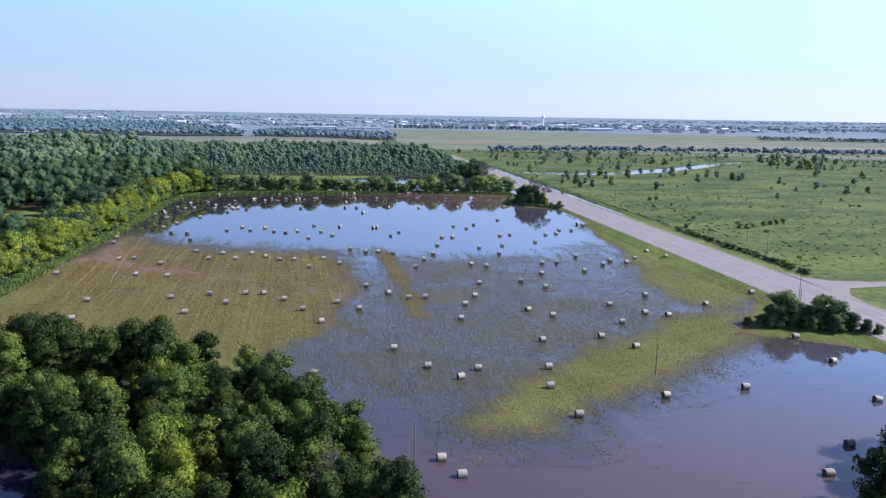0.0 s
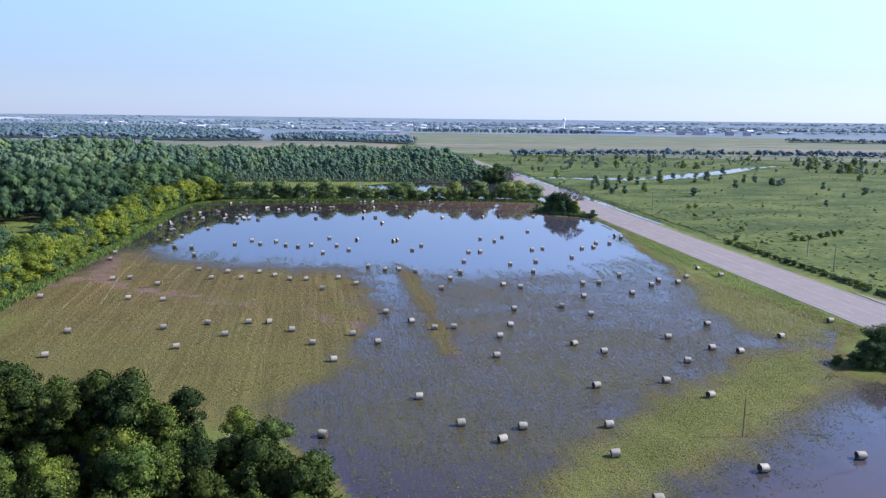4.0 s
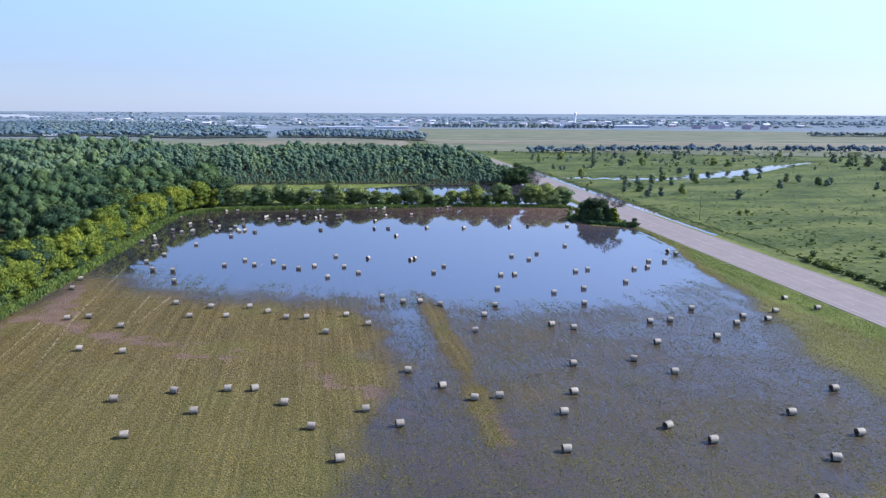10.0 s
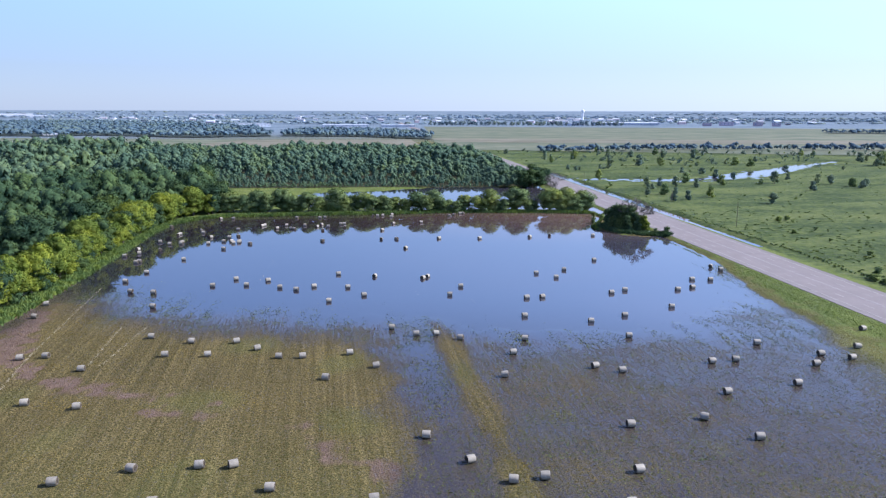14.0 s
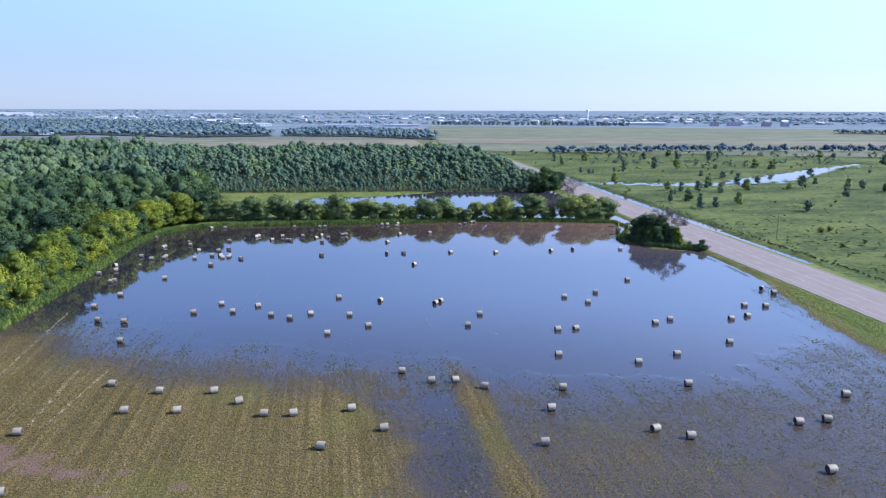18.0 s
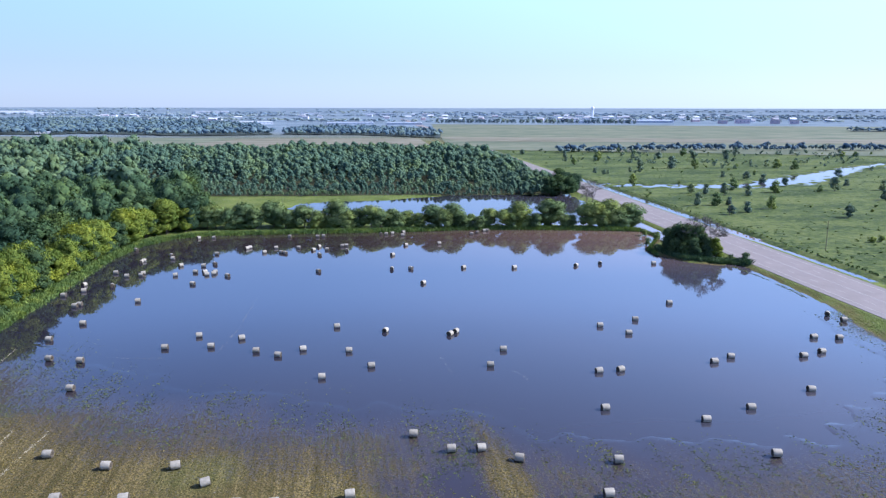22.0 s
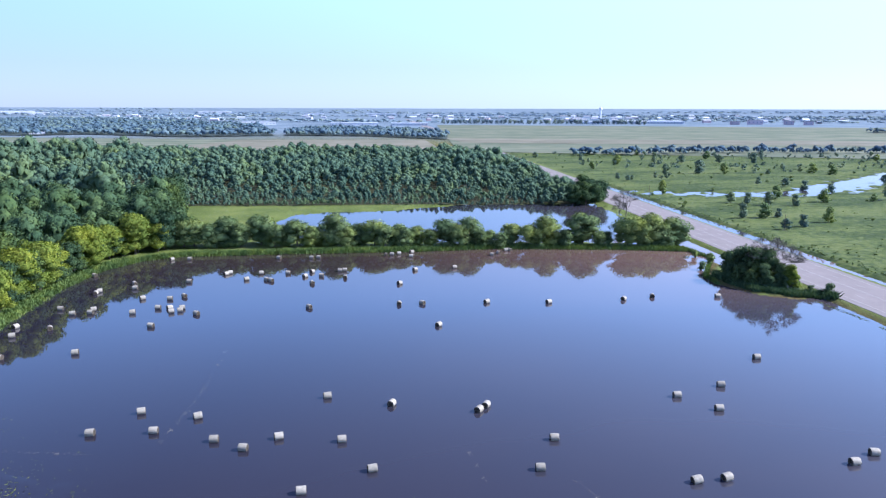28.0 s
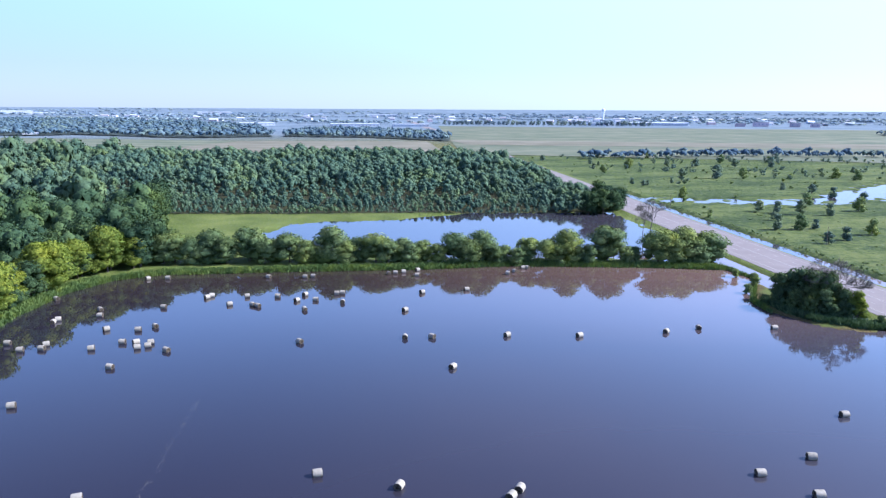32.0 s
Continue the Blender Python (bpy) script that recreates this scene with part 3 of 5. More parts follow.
def build_road():
    road = thing("road", Matrix(), "straight pale asphalt highway with worn lane lines", "road", kind="structure")
    lane = mesh_part("carriageway", strip_mesh("carriageway", -8.0, 8.0, -400, 2950, 0.86, 0.3, M_ASPHALT), road)
    for u0, u1 in ((-ROAD_HALF, -8.0), (8.0, ROAD_HALF)):
        mesh_part("shoulder", strip_mesh("shoulder", u0, u1, -400, 2950, 0.85, 0.3, M_SHOULDER), road, "paler gravelly road shoulder")
    for u in (-7.7, 7.7):
        mesh_part("edge_line", strip_mesh("edge_line", u - 0.09, u + 0.09, -400, 1500, 0.868, 0.006, M_PAINT), lane)
    for u in (-0.3, 0.3):
        mesh_part("centre_line", strip_mesh("centre_line", u - 0.08, u + 0.08, -400, 1500, 0.868, 0.006, M_PAINT), lane)
    dash = strip_mesh("lane_dash", -0.09, 0.09, ROAD_Y, ROAD_Y + 4, 0.868, 0.006, M_PAINT, 4.0)
    for u in (-3.9, 3.9):
        for k in range(62):
            ob = mesh_part("lane_dash", dash, lane)
            y = 20 + 12.0 * k
            ob.matrix_basis = Matrix.Translation((road_x(y) - ROAD_X + u, y - ROAD_Y, 0))
    # the side road that leaves eastwards
    bm = bmesh.new()
    base = 214.0
    x0 = road_x(base) + ROAD_HALF - 0.5
    outline = [(x0 - 1.6, base + 22), (x0 + 1.5, base + 12), (x0 + 8, base + 7), (x0 + 22, base + 6.5), (x0 + 120, base + 12), (x0 + 120, base + 5), (x0 + 22, base + 0.5), (x0 + 9, base - 3), (x0 + 4.5, base - 11), (x0 + 3.6, base - 24)]
    vs = [bm.verts.new((x, y, 0.845)) for x, y in outline]
    face = bm.faces.new(vs)
    ext = bmesh.ops.extrude_face_region(bm, geom=[face])
    bmesh.ops.translate(bm, vec=(0, 0, -0.4), verts=[g for g in ext["geom"] if isinstance(g, bmesh.types.BMVert)])
    bmesh.ops.recalc_face_normals(bm, faces=bm.faces)
    side = thing("side_road", Matrix(), "pale asphalt side road joining the highway", "road", kind="structure")
    part("surface", bm, M_ASPHALT, side)


# ---- plants ----
def ico(level):
    bm = bmesh.new()
    bmesh.ops.create_icosphere(bm, subdivisions=level, radius=1)
    v = np.array([tuple(p.co) for p in bm.verts])
    f = np.array([[q.index for q in p.verts] for p in bm.faces])
    bm.free()
    return v, f


def crown(rng, high, wide, base, lobes, clumps, leaf, core=1, lump=(0.13, 0.28), droop=0.0, stray=0.0):
    """A crown: overlapping lumpy masses, some standing out of the outline, and many small leaf clumps on them. Points, triangles and the way each point faces."""
    cv, cf = ico(core)
    mid = (base + high) / 2
    centres, radii = [], []
    for i in range(lobes):
        a, s = rng.uniform(0, 6.283), rng.uniform(0, 1) ** 0.6
        t = rng.uniform(-1.15, 1)
        reach = wide / 2 * 0.66 * (math.sqrt(max(0.05, 1 - 0.8 * t * t)) if t > -0.2 else 0.95)
        out = 1 + stray * rng.uniform(-0.4, 1.0)
        centres.append((math.cos(a) * s * reach * out, math.sin(a) * s * reach * out, mid + t * (high - base) / 2 * 0.62 * (1 + stray * rng.uniform(-0.3, 0.8))))
        radii.append(wide * rng.uniform(*lump))
    centres, radii = np.array(centres), np.array(radii)
    pieces, facing = [], []
    for c, r in zip(centres, radii):
        v = cv * (r * 0.70) * rng.uniform(0.75, 1.15, (len(cv), 1)) * (1, 1, 0.85) + c
        pieces.append((v, cf))
        facing.append(cv)
    core_v, core_f = join(pieces)
    pick = rng.choice(lobes, clumps * 2, p=radii ** 2 / (radii ** 2).sum())
    d = rng.normal(size=(clumps * 2, 3))
    d[:, 2] = np.abs(d[:, 2]) * 0.9 + d[:, 2] * 0.35
    d /= np.linalg.norm(d, axis=1)[:, None]
    p = centres[pick] + d * radii[pick][:, None] * rng.uniform(0.6, 1.24, (clumps * 2, 1)) * (1, 1, 0.88)
    deep = ((np.linalg.norm((p[:, None] - centres[None]) / (1, 1, 0.88), axis=2) / radii[None]).min(1))
    keep = np.argsort(-deep - rng.uniform(0, 0.25, len(deep)))[:clumps]
    p, d = p[keep], d[keep]
    p[:, 2] = np.maximum(p[:, 2], base * 0.55)
    nrm = d + rng.normal(size=d.shape) * 0.55 + (0, 0, 0.2)
    nrm /= np.linalg.norm(nrm, axis=1)[:, None]
    ax = np.cross(nrm, rng.normal(size=d.shape))
    ax /= np.linalg.norm(ax, axis=1)[:, None]
    ay = np.cross(nrm, ax)
    s = leaf * rng.uniform(0.55, 1.35, (clumps, 1))
    a = p + ax * s * 0.6
    b = p + ay * s * 0.5 + nrm * s * 0.15
    c = p - ax * s * 0.6 - nrm * s * 0.2
    e = p - ay * s * 0.5 - (0, 0, droop * leaf)
    lv = np.stack([a, b, c - (e - p) * 0.6], 1).reshape(-1, 3)
    lf = np.arange(clumps)[:, None] * 3 + [0, 1, 2]
    lean = d + 0.45 * (p - (0, 0, mid)) / max(wide, 1) + rng.normal(size=d.shape) * 0.3
    facing.append(np.repeat(lean / np.linalg.norm(lean, axis=1)[:, None], 3, 0))
    return (*join([(core_v, core_f), (lv, lf)]), np.concatenate(facing))


def canopy(rng, high, wide, lobes, leaf_count, leaf):
    """A crown as seen among many: round leafy masses piled into a dome, with sprays of leaves standing off them. Points, triangles and the way each point faces."""
    cv, cf = ico(1)
    up = np.cross(cv[cf[:, 1]] - cv[cf[:, 0]], cv[cf[:, 2]] - cv[cf[:, 0]])[:, 2]
    cf = cf[up > -0.12]
    pieces, facing, centres, radii = [], [], [], []
    for i in range(lobes):
        a, s = i * 2.4 + rng.uniform(0, 0.9), math.sqrt((i + 0.4) / lobes)
        r = wide * rng.uniform(0.15, 0.25) * (1.15 - 0.3 * s)
        c = np.array([math.cos(a) * s * wide * 0.36, math.sin(a) * s * wide * 0.36, high * (0.84 - 0.5 * s * s * rng.uniform(0.6, 1.3)) - r * 0.4])
        pieces.append((cv * r * rng.uniform(0.86, 1.04, (len(cv), 1)) * (1, 1, rng.uniform(0.85, 1.25)) + c, cf))
        facing.append(cv)
        centres.append(c)
        radii.append(r)
    pieces.append((cv * (wide * 0.34, wide * 0.34, high * 0.36) * rng.uniform(0.9, 1.1, (len(cv), 1)) + (0, 0, high * 0.4), cf))
    facing.append(cv)
    centres, radii = np.array(centres), np.array(radii)
    pick = rng.choice(lobes, leaf_count, p=radii ** 2 / (radii ** 2).sum())
    d = rng.normal(size=(leaf_count, 3))
    d[:, 2] = np.abs(d[:, 2]) - 0.25
    d /= np.linalg.norm(d, axis=1)[:, None]
    p = centres[pick] + d * (radii[pick] * rng.uniform(0.9, 1.16, leaf_count))[:, None]
    tilt = d + rng.normal(size=d.shape) * 0.6
    ax = np.cross(tilt, rng.normal(size=d.shape))
    ax /= np.linalg.norm(ax, axis=1)[:, None]
    ay = np.cross(tilt / np.linalg.norm(tilt, axis=1)[:, None], ax)
    s = leaf * rng.uniform(0.5, 1.3, (leaf_count, 1))
    lv = np.stack([p + ax * s * 0.6, p - ax * s * 0.4 + ay * s * 0.5, p - ax * s * 0.35 - ay * s * 0.5], 1).reshape(-1, 3)
    pieces.append((lv, np.arange(leaf_count)[:, None] * 3 + [0, 1, 2]))
    lean = d + rng.normal(size=d.shape) * 0.28
    facing.append(np.repeat(lean / np.linalg.norm(lean, axis=1)[:, None], 3, 0))
    return (*join(pieces), np.concatenate(facing))


def trunk(rng, high, base, wide, radius):
    """A tapered trunk with limbs that reach into the crown."""
    lean = rng.uniform(-0.3, 0.3, 2)
    pts = [(0, 0, -0.5), (lean[0] * 0.3, lean[1] * 0.3, base * 0.6), (lean[0], lean[1], base + 0.35 * (high - base)), (lean[0] * 1.5, lean[1] * 1.5, base + 0.75 * (high - base))]
    pieces = [tube(pts, [radius * 1.25, radius, radius * 0.6, radius * 0.15], 7)]
    for k in range(6):
        a, z = k * 1.05 + rng.uniform(0, 0.7), base * 0.7 + rng.uniform(0.0, 0.4) * (high - base)
        out = wide * rng.uniform(0.22, 0.36)
        pieces.append(tube([(lean[0] * 0.6, lean[1] * 0.6, z), (math.cos(a) * out * 0.5, math.sin(a) * out * 0.5, z + out * 0.5), (math.cos(a) * out, math.sin(a) * out, z + out * 0.8)],
                           [radius * 0.45, radius * 0.28, radius * 0.08], 5))
    return join(pieces)


def tree_template(name, seed, high, wide, base, lobes, clumps, leaf, material, core=1, lump=(0.13, 0.28), stray=0.15):
    rng = np.random.default_rng(seed)
    v, f, way = crown(rng, high, wide, base, lobes, clumps, leaf, core, lump, 0.0, stray)
    c = tri_mesh("crown", v, f, [material])
    c.polygons.foreach_set("use_smooth", np.ones(len(f), bool))
    c.normals_split_custom_set_from_vertices(way.tolist())
    t = tri_mesh("trunk", *trunk(rng, high, base, wide, 0.022 * high), [M_BARK])
    return name, t, c


def plant(template, x, y, label, category, group="", scale=1.0, turn=0.0, tall=1.0, z=None):
    name, t, c = template
    ground_z = float(height([x], [y])[0]) if z is None else z
    ob = thing(name, Matrix.LocRotScale((x, y, ground_z - 0.05), Euler((0, 0, turn)), (scale, scale, scale * tall)), label, category, group)
    mesh_part("trunk", t, ob)
    mesh_part("crown", c, ob)
    return ob


def bare_tree(x, y, high, spread_w, seed, label, name="bare_tree", levels=6, clear=0.30, drop=1.0):
    """Grey leafless branches that fork again and again."""
    rng = np.random.default_rng(seed)
    stems, twigs = [], []

    def grow(p, d, length, r, level):
        q = p + d * length
        m = p + d * length * 0.5 + Vector(rng.normal(size=3) * length * 0.05)
        (stems if level < 2 else twigs).append(tube([p, m, q], [r, r * 0.8, r * 0.6], 5 if level < 2 else 3))
        if level < levels:
            for _ in range(3 if level else 5):
                e = (d + Vector(rng.normal(size=3)) * spread_w).normalized()
                e.z = max(e.z, 0.08)
                grow(q, e.normalized(), length * rng.uniform(0.62, 0.82) * (1.0 if level else drop), r * (0.6 if level < 2 else 0.8), level + 1)

    grow(Vector((0, 0, -0.4)), Vector((0.05, 0, 1)), high * clear, high * 0.017, 0)
    ob = thing(name, Matrix.Translation((x, y, float(height([x], [y])[0]))), label, "tree")
    mesh_part("trunk", tri_mesh("trunk", *join(stems), [M_DEAD]), ob)
    mesh_part("twig_crown", tri_mesh("twig_crown", *join(twigs), [M_DEAD]), ob)
    return ob


def forest(name, label, spots, templates, material, seed, scale=(0.75, 1.2), factor=None, tall=1.0):
    """Woods too many to count: crowns of a few kinds, turned and sized at random, as one mesh."""
    rng = np.random.default_rng(seed)
    zs = height(spots[:, 0], spots[:, 1])
    pieces, facing = [], []
    which = rng.integers(0, len(templates), len(spots))
    for k, (v, f, *way) in enumerate(templates):
        mine = np.flatnonzero(which == k)
        a, s, h = rng.uniform(0, 6.283, len(mine)), rng.uniform(*scale, len(mine)), rng.uniform(0.85, 1.2, len(mine)) * tall
        if factor is not None:
            s = s * factor[mine]
        c, d = np.cos(a)[:, None], np.sin(a)[:, None]
        x = (v[None, :, 0] * c - v[None, :, 1] * d) * s[:, None] + spots[mine, 0][:, None]
        y = (v[None, :, 0] * d + v[None, :, 1] * c) * s[:, None] + spots[mine, 1][:, None]
        z = v[None, :, 2] * (s * h)[:, None] + zs[mine][:, None]
        allv = np.stack([x, y, z], 2).reshape(-1, 3)
        allf = (f[None] + (np.arange(len(mine)) * len(v))[:, None, None]).reshape(-1, 3)
        pieces.append((allv, allf))
        if way:
            w = way[0]
            facing.append(np.stack([w[None, :, 0] * c - w[None, :, 1] * d, w[None, :, 0] * d + w[None, :, 1] * c, w[None, :, 2] + 0 * c], 2).reshape(-1, 3))
    me = tri_mesh(name, *join(pieces), [material])
    me.polygons.foreach_set("use_smooth", np.ones(len(me.polygons), bool))
    if facing:
        me.normals_split_custom_set_from_vertices(np.concatenate(facing).tolist())
    return tagged(new(name, me), label, "woods", kind="stuff")


def scatter(rng, poly, gap, jitter=0.45):
    p = np.array(poly, float)
    xs, ys = np.arange(p[:, 0].min(), p[:, 0].max(), gap), np.arange(p[:, 1].min(), p[:, 1].max(), gap)
    gx, gy = np.meshgrid(xs, ys)
    pts = np.stack([gx.ravel(), gy.ravel()], 1) + rng.uniform(-jitter, jitter, (gx.size, 2)) * gap
    return pts[inside(pts[:, 0], pts[:, 1], poly) > 0]


def along(line, gap):
    """Points at even steps along a line."""
    line = np.array(line, float)
    d = np.r_[0, np.cumsum(np.hypot(*np.diff(line, axis=0).T))]
    s = np.arange(0, d[-1], gap)
    return np.stack([np.interp(s, d, line[:, 0]), np.interp(s, d, line[:, 1])], 1)


def blades(name, label, pts, tall, wide, material, seed, lean=0.35, category="grass", floor=False):
    """Grass or reeds: each tuft three leaning blades."""
    rng = np.random.default_rng(seed)
    z = np.maximum(height(pts[:, 0], pts[:, 1]), -0.03 if floor else -9)
    n = len(pts)
    v, f = [], []
    for k in range(2):
        a = rng.uniform(0, 6.283, n)
        h = tall * rng.uniform(0.5, 1.3, n)
        w = wide * rng.uniform(0.6, 1.4, n) / 2
        foot = np.stack([pts[:, 0], pts[:, 1], z - 0.03], 1)
        side = np.stack([np.cos(a) * w, np.sin(a) * w, 0 * a], 1)
        tip = foot + np.stack([rng.normal(size=n) * lean * h, rng.normal(size=n) * lean * h, h], 1)
        v.append(np.stack([foot - side, foot + side, tip], 1).reshape(-1, 3))
        f.append(np.arange(n * 3).reshape(-1, 3) + k * n * 3)
    return tagged(new(name, tri_mesh(name, np.concatenate(v), np.concatenate(f), [material])), label, category, kind="stuff")


def build_grass():
    rng = np.random.default_rng(5)
    gx, gy = np.meshgrid(np.arange(-135, 95), np.arange(80, 345))
    field, (firm, wet) = inside(gx, gy, FIELD), grassy(gx, gy)
    thick = 0.75 + 0.3 * rough_land(gx, gy, 13, 8, 44) + 0.25 * rough_land(gx, gy, 4.5, 8, 2)
    across = gx * math.cos(ROW_TURN) + gy * math.sin(ROW_TURN)
    streak = np.interp(across * 0.9 + 0.6 * rough_land(gx, gy, 40, 6, 9), np.arange(-600, 600), rng.uniform(0, 1, 1200))
    patch = np.clip(1.3 + 0.55 * rough_land(gx, gy, 11, 8, 27), 0.1, 2)
    chance = 0.55 * np.clip(firm * 1.3, 0, 1) * np.clip(thick, 0.15, 1.0)
    sparse = 0.75 * np.clip(firm * 1.5, 0, 1) ** 1.3 * np.clip(3.0 * streak - 0.7, 0.03, 1.9) * patch
    chance = np.where(firm < 0.5, sparse, chance)
    chance[(inside(gx, gy, MUD_WEST) > 0) | (inside(gx, gy, MUD_MID) > 0)] *= 0.3
    chance[field < -2] = 0
    pts = np.stack([rng.uniform(-135, 94, 420000), rng.uniform(80, 344, 420000)], 1)
    ix, iy = (pts[:, 0] + 135.5).astype(int).clip(0, 229), (pts[:, 1] - 79.5).astype(int).clip(0, 264)
    keep = rng.uniform(0, 1, len(pts)) < chance[iy, ix]
    dry = keep & (firm[iy, ix] > 0.7)
    blades("grass", "short mown grass stubble", pts[dry], 0.13, 0.26, M_STUBBLE, 6, 0.8)
    blades("grass", "grass standing in shallow flood water", pts[keep & ~dry], 0.12, 0.27, M_TUFT, 16, 1.9, "grass", True)
    line = along(FIELD[1:9], 0.22)
    w = np.concatenate([line + rng.normal(size=line.shape) * 0.5 + (-1, 0.3) * rng.uniform(0.2, 6.0, (len(line), 1)) for _ in range(12)])
    blades("weeds", "tall bright green weeds along the field edge", w, 0.9, 0.5, M_REED, 7)
    line = along(FIELD[6:18], 0.16)
    w = np.concatenate([line + (0, 1) * rng.uniform(-0.3, 4.0, (len(line), 1)) + rng.normal(size=line.shape) * 0.25 + (0.0, 0.0) for _ in range(8)])
    w = w[inside(w[:, 0], w[:, 1], FIELD) < 0.4]
    blades("reeds", "dense green reeds on the bank of the flooded field", w, 1.15, 0.4, M_REED, 8, 0.3, "reeds")
    line = np.concatenate([along([(57, 392), (59, 384), (61.5, 374)], 0.1), along([(62, 369), (63, 362), (64, 353)], 0.1)])
    blades("floating_weeds", "dark line of weeds lying in the flood water", line + rng.normal(size=line.shape) * 0.35, 0.16, 0.4, M_COARSE, 18, 0.9, "weeds", True)
    line = along([(38.5, 418), (40.5, 408), (44.5, 400.5), (53, 396), (58.5, 395.5), (62.5, 392)], 0.1)
    w = np.concatenate([line + (0.35, 0.9) * rng.uniform(-0.6, 4.0, (len(line), 1)) + rng.normal(size=line.shape) * 0.3 for _ in range(9)])
    blades("bank_weeds", "rank green weeds hanging over the bank below the thicket", w, 1.25, 0.55, M_THICK, 20, 0.45, "weeds")
    mats = np.concatenate([along([(x - 1.2, y), (x + 1.2, y + 0.3)], 0.08) for x, y in ((31.4, 98), (42.7, 103), (59, 121.5), (55, 138), (70, 130), (45, 119.5), (42, 94), (27, 96.5), (68.7, 139), (36, 112))])
    blades("floating_weeds", "small dark mats of weeds adrift on the flood water", mats + rng.normal(size=mats.shape) * 0.28, 0.1, 0.3, M_COARSE, 19, 0.9, "weeds", True)
    ys = rng.uniform(60, 340, 7000)
    u = -rng.uniform(11.2, 18.5, len(ys))
    w = np.stack([road_x(ys) + u * 1.012, ys], 1)
    blades("verge_grass", "green verge grass beside the highway", w[height(w[:, 0], w[:, 1]) > -0.05], 0.14, 0.3, M_REED, 9, 1.4)


def build_far_land():
    def sheet(name, pts, z, material, label):
        bm = bmesh.new()
        face = bm.faces.new([bm.verts.new((x, y, z)) for x, y in pts])
        if face.normal.z < 0:
            face.normal_flip()
        bmesh.ops.triangulate(bm, faces=[face])
        me = bpy.data.meshes.new(name)
        bm.to_mesh(me)
        bm.free()
        me.materials.append(material)
        tagged(new(name, me), label, "field", kind="structure")

    sheet("field_1", [(-420, 870), (-75, 900), (-62, 930), (-120, 1290), (-380, 1250)], 1.1, M_CROP, "tan harvested field beyond the woods")
    sheet("field_2", [(-1100, 850), (-420, 870), (-380, 1250), (-1200, 1350)], 1.2, M_MEADOW, "pale green hay field beyond the woods")
    sheet("field_3", [(-60, 1010), (500, 900), (1500, 950), (2000, 1500), (1200, 2000), (-160, 2150)], 1.2, M_MEADOW, "pale green prairie field reaching to the town")
    sheet("field_4", [(-60, 1200), (1600, 1130), (1700, 1230), (-90, 1330)], 1.5, M_CROP, "tan strip of dry grass in the prairie")


def flecks(name, label, lines, material, seed, wide, size, z, dense=0.8):
    """Loose straw in lines: small flat scraps."""
    rng = np.random.default_rng(seed)
    pts = np.concatenate([along(ln, 0.16) for ln in lines])
    pts = pts[rng.uniform(0, 1, len(pts)) < dense * (0.3 + 0.7 * (np.sin(pts[:, 1] * 1.7) > -0.2))]
    pts = np.concatenate([pts, pts]) + rng.normal(size=(2 * len(pts), 2)) * wide
    n = len(pts)
    a, r = rng.uniform(0, 6.283, n), size * rng.uniform(0.4, 1.5, n)
    g = np.maximum(height(pts[:, 0], pts[:, 1]), 0) + z
    v = []
    for k, e in ((0, 1.0), (1.9, 0.5), (3.3, 1.0)):
        v.append(np.stack([pts[:, 0] + np.cos(a + k) * r * e, pts[:, 1] + np.sin(a + k) * r * e, g + 0.02 * rng.uniform(0, 1, n)], 1))
    me = tri_mesh(name, np.stack(v, 1).reshape(-1, 3), np.arange(3 * n).reshape(-1, 3), [material])
    tagged(new(name, me), label, "straw", kind="stuff")


build_ground()
build_water()
flecks("straw", "thin rows of pale straw left on the mown field", [[(-91, 235), (-97, 262)], [(-88.5, 235), (-91, 262)], [(-106, 240), (-121, 300)], [(-95, 205), (-106, 240)], [(-100, 190), (-112, 236)]], M_STRAW, 31, 0.14, 0.16, 0.03)
flecks("floating_straw", "line of pale straw floating on the flood water", [[(-83, 346), (-81, 330), (-79, 318), (-78, 300)], [(-32, 302), (-29, 292)], [(-17, 293), (-14, 288)], [(-100, 296), (-86, 296)], [(-92, 436), (-84, 434)], [(-70, 441), (-62, 442)], [(-100, 428), (-96, 424)], [(0, 452), (10, 453)]], M_STRAW, 32, 0.22, 0.09, 0.012, 0.3)
build_road()
build_grass()
build_far_land()

# woods: the mass behind the ponds and west of the field
RNG = np.random.default_rng(11)
FAR_TREES = [canopy(np.random.default_rng(50 + k), 12.0 + k % 3, 10.0 + k % 3, 6, 130, 0.95) for k in range(6)]
NEAR_TREES = [canopy(np.random.default_rng(60 + k), 12.0 + k % 3, 10.5 + k % 3, 9, 1000, 0.5) for k in range(6)]
spots = scatter(RNG, WOOD_NORTH, 7.6)
spots = np.concatenate([spots, along([(-178, 556), (-128, 561), (-76, 569), (-40, 575), (26, 588), (16, 640)], 2.6)])
edge = scatter(RNG, WOOD_NORTH, 4.8)
spots = np.concatenate([spots, edge[inside(edge[:, 0], edge[:, 1], WOOD_NORTH) < 42]])
back = spots[:, 1] - np.interp(spots[:, 0], [-330, -178, -128, -76, -40, 27], [600, 553, 558, 566, 572, 585])
depth = np.clip(back / 130, 0, 1) ** 1.15 * 0.58 + 0.18 + 0.22 * smooth(-20, 15, spots[:, 0]) * smooth(140, 40, back)
depth = depth * (1 + 0.12 * rough_land(spots[:, 0], spots[:, 1], 60, 8, 14))
forest("woods", "dense dark green mixed woodland canopy", spots, FAR_TREES, M_WOOD_HAZE, 12, (0.7, 1.35), depth)
spots = scatter(RNG, WOOD_WEST, 8.2)
